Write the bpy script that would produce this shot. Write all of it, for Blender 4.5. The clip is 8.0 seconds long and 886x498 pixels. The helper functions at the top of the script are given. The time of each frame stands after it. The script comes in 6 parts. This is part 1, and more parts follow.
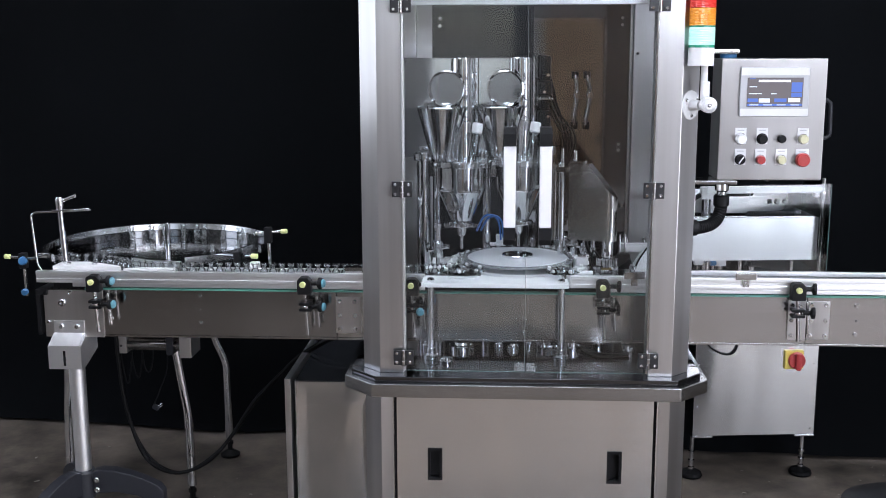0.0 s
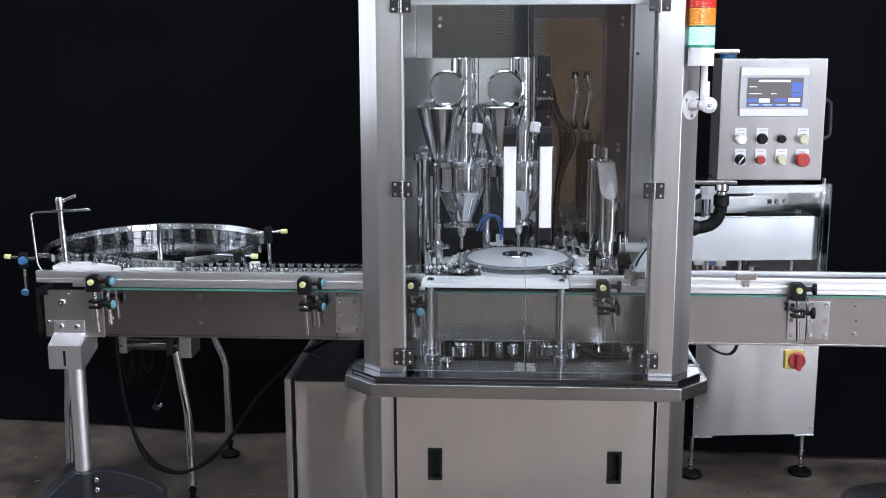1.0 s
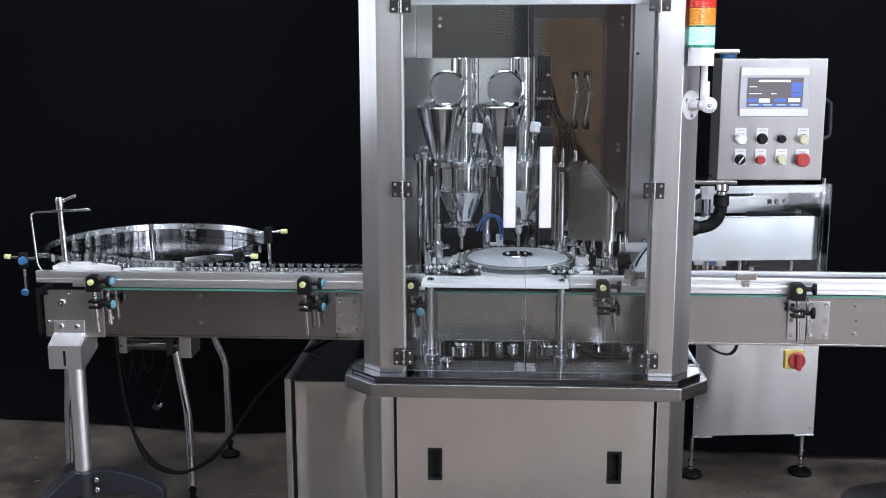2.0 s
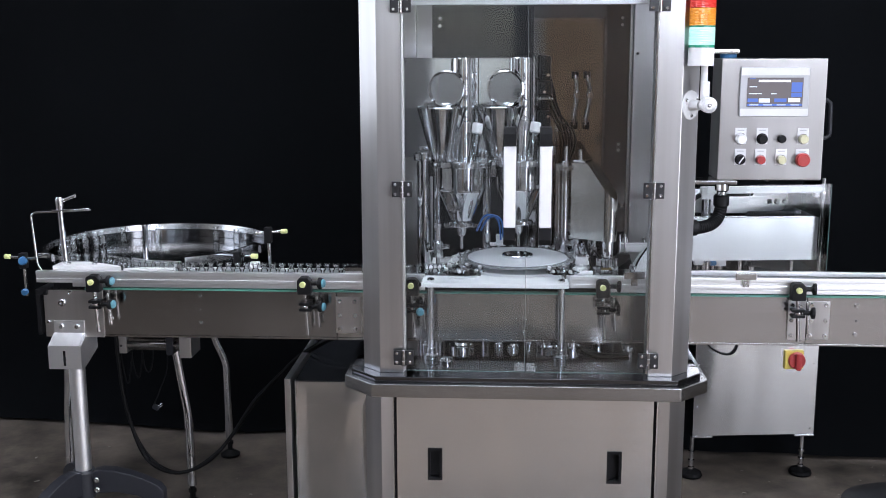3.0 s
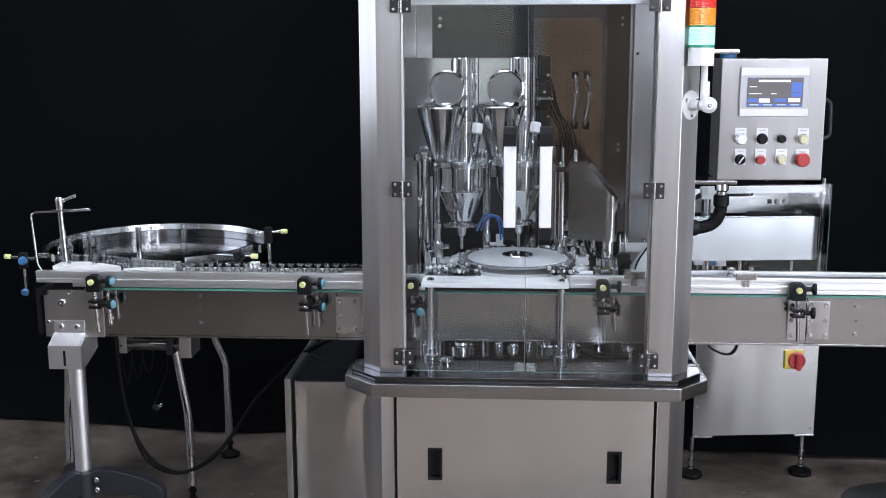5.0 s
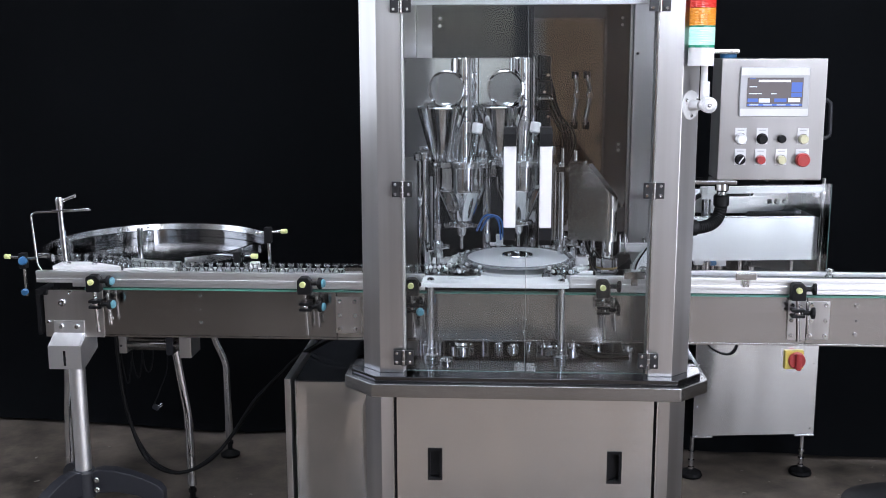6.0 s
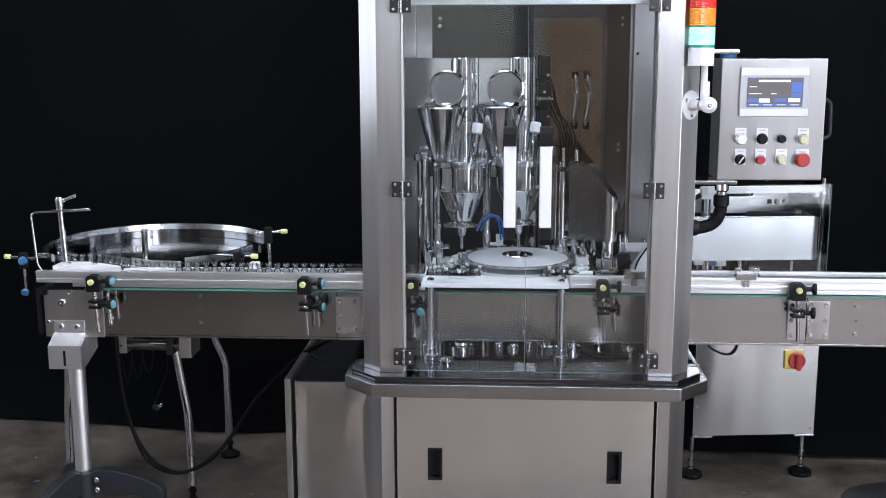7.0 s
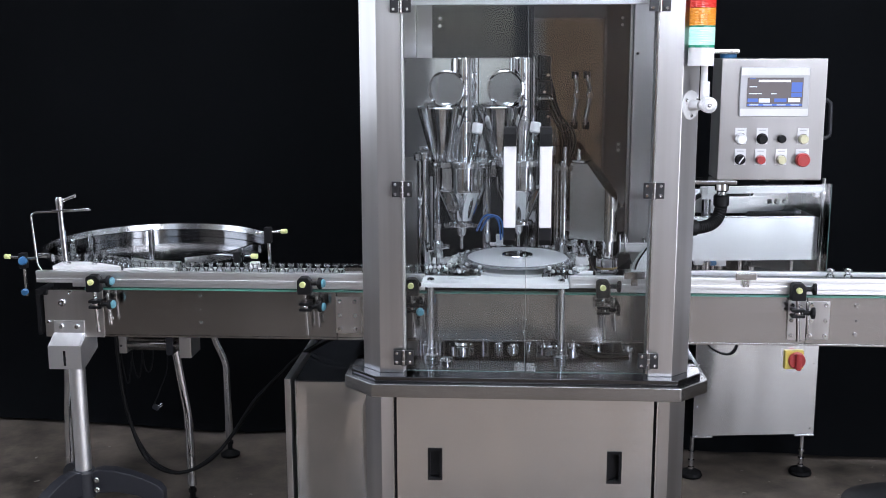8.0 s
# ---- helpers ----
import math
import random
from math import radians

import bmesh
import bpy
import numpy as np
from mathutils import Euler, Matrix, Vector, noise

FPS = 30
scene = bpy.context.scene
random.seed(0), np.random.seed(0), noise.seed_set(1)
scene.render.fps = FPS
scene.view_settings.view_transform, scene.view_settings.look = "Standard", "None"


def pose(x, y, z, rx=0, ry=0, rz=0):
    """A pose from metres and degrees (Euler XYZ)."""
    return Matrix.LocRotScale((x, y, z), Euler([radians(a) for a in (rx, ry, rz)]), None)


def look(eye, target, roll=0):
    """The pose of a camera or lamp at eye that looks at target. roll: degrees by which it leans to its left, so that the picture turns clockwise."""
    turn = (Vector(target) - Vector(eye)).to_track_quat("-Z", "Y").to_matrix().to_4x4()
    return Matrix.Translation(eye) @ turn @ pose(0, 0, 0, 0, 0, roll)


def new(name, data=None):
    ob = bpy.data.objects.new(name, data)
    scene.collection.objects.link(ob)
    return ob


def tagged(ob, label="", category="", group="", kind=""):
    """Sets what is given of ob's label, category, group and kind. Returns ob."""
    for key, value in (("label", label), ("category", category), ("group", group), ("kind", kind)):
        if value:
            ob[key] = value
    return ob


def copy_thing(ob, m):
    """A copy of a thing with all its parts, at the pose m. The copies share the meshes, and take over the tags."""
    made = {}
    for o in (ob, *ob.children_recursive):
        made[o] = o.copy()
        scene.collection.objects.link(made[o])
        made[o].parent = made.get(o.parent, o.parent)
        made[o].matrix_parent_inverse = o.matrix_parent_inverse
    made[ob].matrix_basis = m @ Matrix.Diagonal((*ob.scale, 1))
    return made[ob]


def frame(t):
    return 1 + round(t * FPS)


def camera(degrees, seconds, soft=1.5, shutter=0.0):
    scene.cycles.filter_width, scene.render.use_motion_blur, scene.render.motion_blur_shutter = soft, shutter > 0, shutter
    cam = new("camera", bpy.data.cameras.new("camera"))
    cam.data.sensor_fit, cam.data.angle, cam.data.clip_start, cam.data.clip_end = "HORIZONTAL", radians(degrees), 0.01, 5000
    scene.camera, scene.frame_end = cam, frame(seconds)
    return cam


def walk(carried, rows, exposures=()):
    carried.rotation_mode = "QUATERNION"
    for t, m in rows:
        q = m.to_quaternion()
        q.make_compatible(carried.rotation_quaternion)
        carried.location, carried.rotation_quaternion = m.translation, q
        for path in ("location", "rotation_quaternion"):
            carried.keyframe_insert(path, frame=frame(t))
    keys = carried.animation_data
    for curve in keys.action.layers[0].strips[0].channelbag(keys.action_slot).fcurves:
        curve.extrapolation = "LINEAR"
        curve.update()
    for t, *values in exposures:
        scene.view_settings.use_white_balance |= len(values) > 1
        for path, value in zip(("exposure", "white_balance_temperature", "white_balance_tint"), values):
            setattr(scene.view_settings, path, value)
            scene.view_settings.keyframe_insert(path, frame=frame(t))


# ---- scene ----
cam = camera(44.85, 8.0, soft=0.95, shutter=0.5)
EYE = pose(-0.053, -2.7, 1.5, 90 - 10.736, 0, 3.392) @ pose(0, 0, 0, 0, 0, -0.132)
walk(cam, [(0.0, EYE), (8.0, EYE)], exposures=[(0.0, 0.64, 6350.0, 18.0), (8.0, 0.64, 6350.0, 18.0)])

# ---- light: sky and sun; the unseen hall's windows and fill lights are added below ----
world = bpy.data.worlds.new("world")
scene.world = world
world.use_nodes = True
sky = world.node_tree.nodes.new("ShaderNodeTexSky")
sky.sky_type = "NISHITA"
sky.sun_disc = False
sky.sun_elevation, sky.sun_rotation = radians(29), radians(106)
world.node_tree.links.new(sky.outputs[0], world.node_tree.nodes["Background"].inputs[0])
world.node_tree.nodes["Background"].inputs[1].default_value = 0.08


sun = new("sun", bpy.data.lights.new("sun", "SUN"))
sun.data.energy, sun.data.angle, sun.data.color = 5.0, radians(0.5), (1.0, 0.95, 0.88)
sun.matrix_basis = look((0, 0, 10), (-8.5, 2.5, 5.0))


def window_light(name, m, w, h, watts, tint):
    lamp = bpy.data.lights.new(name, "AREA")
    lamp.shape, lamp.size, lamp.size_y, lamp.energy, lamp.color = "RECTANGLE", w, h, watts, tint
    ob = new(name, lamp)
    ob.matrix_basis = m
    return ob


# ---- materials ----
def mat(name, base, rough=0.5, metal=0.0, grain=None, grain_amt=0.0, bump=0.0, bump_scale=60.0, stains=0.0,
        stain_scale=3.0, rough_var=0.0, spec=0.5, coat=0.0, brush=None, wave=0.0, sheen_streak=None, sheen_amt=0.16, emit=None, emit_strength=0.0, dark=None):
    """grain: stretch (x, y, z) of the fine brushing; stains: how far large patches shift the colour."""
    m = bpy.data.materials.new(name)
    m.use_nodes = True
    nt = m.node_tree
    b = nt.nodes["Principled BSDF"]
    b.inputs["Base Color"].default_value = (*base, 1)
    b.inputs["Roughness"].default_value = rough
    b.inputs["Metallic"].default_value = metal
    b.inputs["Specular IOR Level"].default_value = spec
    b.inputs["Coat Weight"].default_value = coat
    if emit:
        b.inputs["Emission Color"].default_value = (*emit, 1)
        b.inputs["Emission Strength"].default_value = emit_strength
    tc = nt.nodes.new("ShaderNodeTexCoord")
    if brush is not None:  # brushed metal smears its reflections across the scratches
        geo, cross = nt.nodes.new("ShaderNodeNewGeometry"), nt.nodes.new("ShaderNodeVectorMath")
        cross.operation = "CROSS_PRODUCT"
        cross.inputs[0].default_value = (0.02, 0.03, 1.0)
        nt.links.new(geo.outputs["Normal"], cross.inputs[1])
        nt.links.new(cross.outputs[0], b.inputs["Tangent"])
        b.inputs["Anisotropic"].default_value, b.inputs["Anisotropic Rotation"].default_value = 0.75, brush
    if wave:  # thin sheet is never quite flat: long soft buckles bend its reflections
        mp = nt.nodes.new("ShaderNodeMapping")
        mp.inputs["Scale"].default_value = (6.0, 6.0, 1.3)
        nt.links.new(tc.outputs["Object"], mp.inputs["Vector"])
        n = nt.nodes.new("ShaderNodeTexNoise")
        n.inputs["Scale"].default_value, n.inputs["Detail"].default_value = 1.0, 1
        nt.links.new(mp.outputs[0], n.inputs["Vector"])
        bp = nt.nodes.new("ShaderNodeBump")
        bp.inputs["Strength"].default_value, bp.inputs["Distance"].default_value = 1.0, wave
        nt.links.new(n.outputs[0], bp.inputs["Height"])
        nt.links.new(bp.outputs[0], b.inputs["Normal"])
    if stains:
        n = nt.nodes.new("ShaderNodeTexNoise")
        n.inputs["Scale"].default_value, n.inputs["Detail"].default_value = stain_scale, 6
        n.inputs["Roughness"].default_value = 0.62
        nt.links.new(tc.outputs["Object"], n.inputs["Vector"])
        ramp = nt.nodes.new("ShaderNodeValToRGB")
        ramp.color_ramp.elements[0].position, ramp.color_ramp.elements[1].position = 0.3, 0.7
        lo = dark or tuple(c * (1 - stains) for c in base)
        ramp.color_ramp.elements[0].color = (*lo, 1)
        ramp.color_ramp.elements[1].color = (*[min(1, c * (1 + stains * 0.5)) for c in base], 1)
        nt.links.new(n.outputs[0], ramp.inputs[0])
        nt.links.new(ramp.outputs[0], b.inputs["Base Color"])
        if rough_var:
            mp = nt.nodes.new("ShaderNodeMapRange")
            mp.inputs["To Min"].default_value, mp.inputs["To Max"].default_value = rough - rough_var, rough + rough_var
            nt.links.new(n.outputs[0], mp.inputs[0])
            nt.links.new(mp.outputs[0], b.inputs["Roughness"])
    if sheen_streak:  # brushing bands in the base colour, also standing in for soft reflection bands
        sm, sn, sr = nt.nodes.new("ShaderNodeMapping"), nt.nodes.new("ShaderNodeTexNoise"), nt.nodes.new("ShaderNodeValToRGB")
        sm.inputs["Scale"].default_value = sheen_streak
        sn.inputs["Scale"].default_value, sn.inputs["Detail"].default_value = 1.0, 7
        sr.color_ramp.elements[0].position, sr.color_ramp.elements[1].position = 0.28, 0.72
        sr.color_ramp.elements[0].color = (*[c * (1 - sheen_amt) for c in base], 1)
        sr.color_ramp.elements[1].color = (*[c * (1 + sheen_amt) for c in base], 1)
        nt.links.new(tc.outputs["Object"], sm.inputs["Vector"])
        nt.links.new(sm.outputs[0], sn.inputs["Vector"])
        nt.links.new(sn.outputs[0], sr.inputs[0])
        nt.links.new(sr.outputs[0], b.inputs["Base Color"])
    if grain:
        mapping = nt.nodes.new("ShaderNodeMapping")
        mapping.inputs["Scale"].default_value = grain
        nt.links.new(tc.outputs["Object"], mapping.inputs["Vector"])
        n = nt.nodes.new("ShaderNodeTexNoise")
        n.inputs["Scale"].default_value, n.inputs["Detail"].default_value = 1.0, 5
        nt.links.new(mapping.outputs[0], n.inputs["Vector"])
        mp = nt.nodes.new("ShaderNodeMapRange")
        mp.inputs["To Min"].default_value, mp.inputs["To Max"].default_value = max(0.02, rough - grain_amt), rough + grain_amt
        nt.links.new(n.outputs[0], mp.inputs[0])
        nt.links.new(mp.outputs[0], b.inputs["Roughness"])
        if bump:
            bp = nt.nodes.new("ShaderNodeBump")
            bp.inputs["Strength"].default_value, bp.inputs["Distance"].default_value = bump, 0.001
            nt.links.new(n.outputs[0], bp.inputs["Height"])
            nt.links.new(bp.outputs[0], b.inputs["Normal"])
    elif bump:
        n = nt.nodes.new("ShaderNodeTexNoise")
        n.inputs["Scale"].default_value, n.inputs["Detail"].default_value = bump_scale, 8
        nt.links.new(tc.outputs["Object"], n.inputs["Vector"])
        bp = nt.nodes.new("ShaderNodeBump")
        bp.inputs["Strength"].default_value, bp.inputs["Distance"].default_value = bump, 0.002
        nt.links.new(n.outputs[0], bp.inputs["Height"])
        nt.links.new(bp.outputs[0], b.inputs["Normal"])
    return m


def pane_mat(name, tint=(0.93, 0.96, 0.96), ior=1.42, haze=0.0):
    """A clear sheet: light passes straight through, a Fresnel sheen lies on it."""
    m = bpy.data.materials.new(name)
    m.use_nodes = True
    nt = m.node_tree
    nt.nodes.remove(nt.nodes["Principled BSDF"])
    clear, shine, mix = (nt.nodes.new("ShaderNodeBsdfTransparent"), nt.nodes.new("ShaderNodeBsdfGlossy"),
                         nt.nodes.new("ShaderNodeMixShader"))
    clear.inputs[0].default_value = (*tint, 1)
    shine.inputs["Roughness"].default_value = 0.03
    fr = nt.nodes.new("ShaderNodeFresnel")
    fr.inputs["IOR"].default_value = ior
    nt.links.new(fr.outputs[0], mix.inputs[0])
    if haze:  # a diffuse part: scatter in moulded plastic, added lightening in the vials
        body, milky = nt.nodes.new("ShaderNodeBsdfDiffuse"), nt.nodes.new("ShaderNodeMixShader")
        body.inputs[0].default_value = (0.85, 0.88, 0.90, 1)
        milky.inputs[0].default_value = haze
        nt.links.new(clear.outputs[0], milky.inputs[1])
        nt.links.new(body.outputs[0], milky.inputs[2])
        nt.links.new(milky.outputs[0], mix.inputs[1])
    else:
        nt.links.new(clear.outputs[0], mix.inputs[1])
    nt.links.new(shine.outputs[0], mix.inputs[2])
    nt.links.new(mix.outputs[0], nt.nodes["Material Output"].inputs[0])
    return m


STEEL_V = mat("steel_brushed_upright", (0.60, 0.595, 0.60), 0.30, 1.0, grain=(700, 700, 5), grain_amt=0.05, bump=0.0, brush=0.0, wave=0.006, sheen_streak=(16, 16, 0.35))
STEEL_H = mat("steel_brushed_level", (0.71, 0.695, 0.685), 0.18, 1.0, grain=(5, 700, 700), grain_amt=0.04, bump=0.0, brush=0.25, wave=0.006, sheen_streak=(0.6, 60, 60), sheen_amt=0.03)
# Brushed steel, base lowered to take the bright reflections off the table lip.
STEEL_EDGE_DARK = mat("steel_edge_darkened", (0.36, 0.355, 0.35), 0.20, 1.0, grain=(5, 700, 700), grain_amt=0.04, stains=0.12, stain_scale=7, brush=0.25)
# Brushed steel with a raised base, so the bowl box reads brightly lit.
STEEL_LIGHTENED = mat("steel_bowl_box_lightened", (0.80, 0.80, 0.81), 0.30, 1.0, grain=(5, 700, 700), grain_amt=0.04, bump=0.0, brush=0.25, wave=0.012)
SHEET = mat("steel_bright_sheet", (0.70, 0.715, 0.73), 0.12, 1.0, stains=0.08, stain_scale=6, rough_var=0.03)
RIM = mat("steel_satin", (0.72, 0.72, 0.73), 0.22, 1.0, stains=0.10, stain_scale=22, rough_var=0.05)
# Base far darker than steel, standing in for the table's dark reflections.
STEEL_TABLE_DARK = mat("steel_table_darkened", (0.095, 0.095, 0.10), 0.06, 1.0, stains=0.10, stain_scale=9, rough_var=0.04)
POLISHED = mat("steel_polished", (0.68, 0.68, 0.69), 0.07, 1.0, stains=0.06, stain_scale=14, rough_var=0.03)
TURNED = mat("steel_turned", (0.62, 0.62, 0.63), 0.18, 1.0, grain=(60, 60, 700), grain_amt=0.07, bump=0.01)
SMOKED = mat("steel_smoked", (0.36, 0.35, 0.345), 0.16, 1.0, stains=0.12, stain_scale=5, rough_var=0.05)
ALU = mat("aluminium_anodised", (0.86, 0.86, 0.87), 0.40, 1.0, grain=(4, 300, 300), grain_amt=0.08, bump=0.01)
WHITE = mat("white_acetal", (0.90, 0.90, 0.91), 0.34, 0.0, stains=0.04, stain_scale=20, rough_var=0.06)
WHITE_PAINT = mat("white_paint", (0.72, 0.72, 0.73), 0.4, 0.0, stains=0.03, stain_scale=12)
BLACK = mat("black_plastic", (0.006, 0.006, 0.007), 0.5, 0.0, spec=0.22, bump=0.08, bump_scale=300)
RUBBER = mat("black_rubber", (0.004, 0.004, 0.0045), 0.6, 0.0, spec=0.14, stains=0.4, stain_scale=25, bump=0.2, bump_scale=200)
NYLON = mat("dark_nylon", (0.014, 0.015, 0.020), 0.48, 0.0, stains=0.25, stain_scale=18, bump=0.15, bump_scale=260)
YELLOW = mat("pale_yellow_cap", (0.66, 0.68, 0.30), 0.42, stains=0.08, stain_scale=60)
BLUE = mat("blue_cap", (0.04, 0.16, 0.34), 0.4, stains=0.1, stain_scale=60)
TEAL = mat("teal_cap", (0.10, 0.27, 0.33), 0.4, stains=0.1, stain_scale=60)
BLUE_HOSE = mat("blue_hose", (0.018, 0.12, 0.40), 0.28)
GREEN_STRIP = mat("green_wear_strip", (0.07, 0.22, 0.18), 0.38, stains=0.15, stain_scale=30)
CHAIN = mat("chain_plate", (0.42, 0.42, 0.44), 0.34, 1.0, stains=0.2, stain_scale=40, rough_var=0.1)
RED = mat("red_button", (0.44, 0.045, 0.045), 0.36, stains=0.08, stain_scale=40)
CREAM = mat("cream_button", (0.62, 0.60, 0.40), 0.4)
GREY_BEZEL = mat("grey_bezel", (0.48, 0.49, 0.51), 0.45, stains=0.04)
SWITCH_YELLOW = mat("switch_yellow", (0.72, 0.56, 0.13), 0.45, stains=0.08, stain_scale=30)
INK = mat("dark_ink", (0.05, 0.05, 0.055), 0.6)
HINGE = mat("black_hinge", (0.018, 0.018, 0.02), 0.36, 0.0, bump=0.1, bump_scale=400)
BRASS = mat("brass_ring", (0.55, 0.42, 0.20), 0.3, 1.0)
LENS_RED = mat("lens_red", (0.62, 0.04, 0.03), 0.2, emit=(0.9, 0.06, 0.03), emit_strength=0.08, coat=0.5)
LENS_AMBER = mat("lens_amber", (0.75, 0.28, 0.03), 0.2, emit=(1.0, 0.36, 0.04), emit_strength=0.06, coat=0.5)
LENS_GREEN = mat("lens_green", (0.35, 0.72, 0.62), 0.2, emit=(0.55, 1.0, 0.88), emit_strength=0.28, coat=0.5)
LENS_RIM = mat("lens_rim_green", (0.02, 0.30, 0.18), 0.25, coat=0.4)
# Brownish glow: a reflection on the glass put into the screen's own light.
SCREEN = mat("screen_brown_reflection", (0.05, 0.05, 0.06), 0.12, emit=(0.17, 0.155, 0.15), emit_strength=0.55)
SCREEN_BLUE = mat("screen_blue", (0.05, 0.1, 0.3), 0.12, emit=(0.13, 0.21, 0.56), emit_strength=0.42)
SCREEN_LIGHT = mat("screen_light", (0.5, 0.55, 0.6), 0.12, emit=(0.62, 0.76, 0.84), emit_strength=0.55)
GLASS = pane_mat("clear_door_glass", (0.955, 0.975, 0.98), 1.55)
CATCH = pane_mat("clear_moulded_plastic", (0.90, 0.92, 0.93), 1.6, 0.10)
ACRYLIC = pane_mat("clear_acrylic", (0.97, 0.985, 0.985))
# Base darkened to stand in for the black curtain mirrored in the disc.
DISC = mat("steel_disc_darkened", (0.26, 0.26, 0.265), 0.13, 1.0, stains=0.15, stain_scale=7, rough_var=0.04)
SMOKE_PANE = mat("smoked_acrylic", (0.012, 0.013, 0.015), 0.12, 0.0, stains=0.2, stain_scale=4, spec=0.2)
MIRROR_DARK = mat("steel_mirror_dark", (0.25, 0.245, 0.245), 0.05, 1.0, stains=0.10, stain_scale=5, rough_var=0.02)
COVER = mat("steel_polished_cover", (0.64, 0.635, 0.62), 0.19, 1.0, stains=0.10, stain_scale=16, rough_var=0.03, wave=0.002)
# Copy of STEEL_H, base lowered to stand in for the plates' dark reflections.
CONVEYOR_STEEL = mat("steel_conveyor_darkened", (0.46, 0.445, 0.435), 0.18, 1.0, grain=(5, 700, 700), grain_amt=0.04, brush=0.25, wave=0.006, sheen_streak=(0.6, 60, 60), sheen_amt=0.05)
MOULDED = pane_mat("clear_wheel_plastic", (0.93, 0.95, 0.96), 1.45, 0.30)
# Copy of STEEL_V, darkened in base colour to tone down light on the panel.
PANEL_STEEL_DARK = mat("steel_panel_darkened", (0.42, 0.412, 0.408), 0.30, 1.0, grain=(700, 700, 5), grain_amt=0.05, brush=0.0, wave=0.006, sheen_streak=(16, 16, 0.35), sheen_amt=0.06)
NATURAL = mat("natural_plastic", (0.58, 0.58, 0.585), 0.36, stains=0.06, stain_scale=24, rough_var=0.06)
SIDE_STEEL = mat("steel_side_sheet", (0.58, 0.575, 0.57), 0.17, 1.0, stains=0.06, stain_scale=5, rough_var=0.02)
# Pan wall steel, darkened where it would mirror the dark disc.
WALL_STEEL = mat("steel_pan_wall_darkened", (0.30, 0.30, 0.305), 0.10, 1.0, stains=0.12, stain_scale=7, rough_var=0.04)
EDGE_GREY = mat("ground_glass_edge", (0.22, 0.24, 0.245), 0.25, coat=0.3)
GREEN_EDGE = mat("glass_edge", (0.08, 0.14, 0.135), 0.2, coat=0.5)


# Diffuse haze stands in for bright light refracted by the vial walls.
VIAL_GLASS = pane_mat("vial_glass", (0.99, 0.995, 0.995), ior=1.30, haze=0.035)


# ---- mesh helpers ----
def bm_new():
    return bmesh.new()


def box(bm, x0, x1, y0, y1, z0, z1, bevel=0.0, m=None, seg=2):
    vs = bmesh.ops.create_cube(bm, size=1.0, matrix=Matrix.Translation(((x0 + x1) / 2, (y0 + y1) / 2, (z0 + z1) / 2))
                               @ Matrix.Diagonal((abs(x1 - x0), abs(y1 - y0), abs(z1 - z0), 1)))["verts"]
    if bevel:
        es = list({e for v in vs for e in v.link_edges})
        r = bmesh.ops.bevel(bm, geom=es, offset=bevel, segments=seg, profile=0.5, affect="EDGES")
        vs = list({v for f in r["faces"] for v in f.verts} | {v for v in vs if v.is_valid})
    if m:
        bmesh.ops.transform(bm, matrix=m, verts=vs)
    return bm


def lathe(bm, profile, seg=24, m=None, closed=False):
    """profile: (radius, height) rows turned about z; ends with radius 0 close."""
    rings = []
    made = []
    for r, z in profile:
        if r <= 1e-6:
            v = bm.verts.new((0, 0, z))
            rings.append([v])
            made.append(v)
        else:
            ring = [bm.verts.new((r * math.cos(2 * math.pi * k / seg), r * math.sin(2 * math.pi * k / seg), z)) for k in range(seg)]
            rings.append(ring)
            made += ring
    pairs = list(zip(rings, rings[1:])) + ([(rings[-1], rings[0])] if closed else [])
    for a, b in pairs:
        for k in range(seg):
            k2 = (k + 1) % seg
            if len(a) == 1 and len(b) == 1:
                continue
            if len(a) == 1:
                f = bm.faces.new((a[0], b[k2], b[k]))
            elif len(b) == 1:
                f = bm.faces.new((a[k], a[k2], b[0]))
            else:
                f = bm.faces.new((a[k], a[k2], b[k2], b[k]))
            f.smooth = True
    if m:
        bmesh.ops.transform(bm, matrix=m, verts=made)
    return bm


def arc_band(bm, profile, a0, a1, seg=72):
    """A closed profile (r, z) swept about z from a0 to a1 degrees."""
    rows = []
    for k in range(seg + 1):
        a = radians(a0 + (a1 - a0) * k / seg)
        rows.append([bm.verts.new((r * math.cos(a), r * math.sin(a), z)) for r, z in profile])
    n = len(profile)
    for p, q in zip(rows, rows[1:]):
        for i in range(n):
            bm.faces.new((p[i], p[(i + 1) % n], q[(i + 1) % n], q[i]))
    bm.faces.new(rows[0])
    bm.faces.new(rows[-1][::-1])
    return bm


def aim(p0, p1):
    """The pose at p0 whose z axis points to p1."""
    d = Vector(p1) - Vector(p0)
    return Matrix.Translation(p0) @ d.to_track_quat("Z", "Y").to_matrix().to_4x4()


def rod(bm, p0, p1, r, seg=16, chamfer=0.0, r2=None):
    n = (Vector(p1) - Vector(p0)).length
    c = chamfer or min(r, n) * 0.12
    r2 = r if r2 is None else r2
    return lathe(bm, [(0, 0), (r - c, 0), (r, c), (r2, n - c), (r2 - c if r2 > c else r2 * 0.5, n), (0, n)], seg, aim(p0, p1))


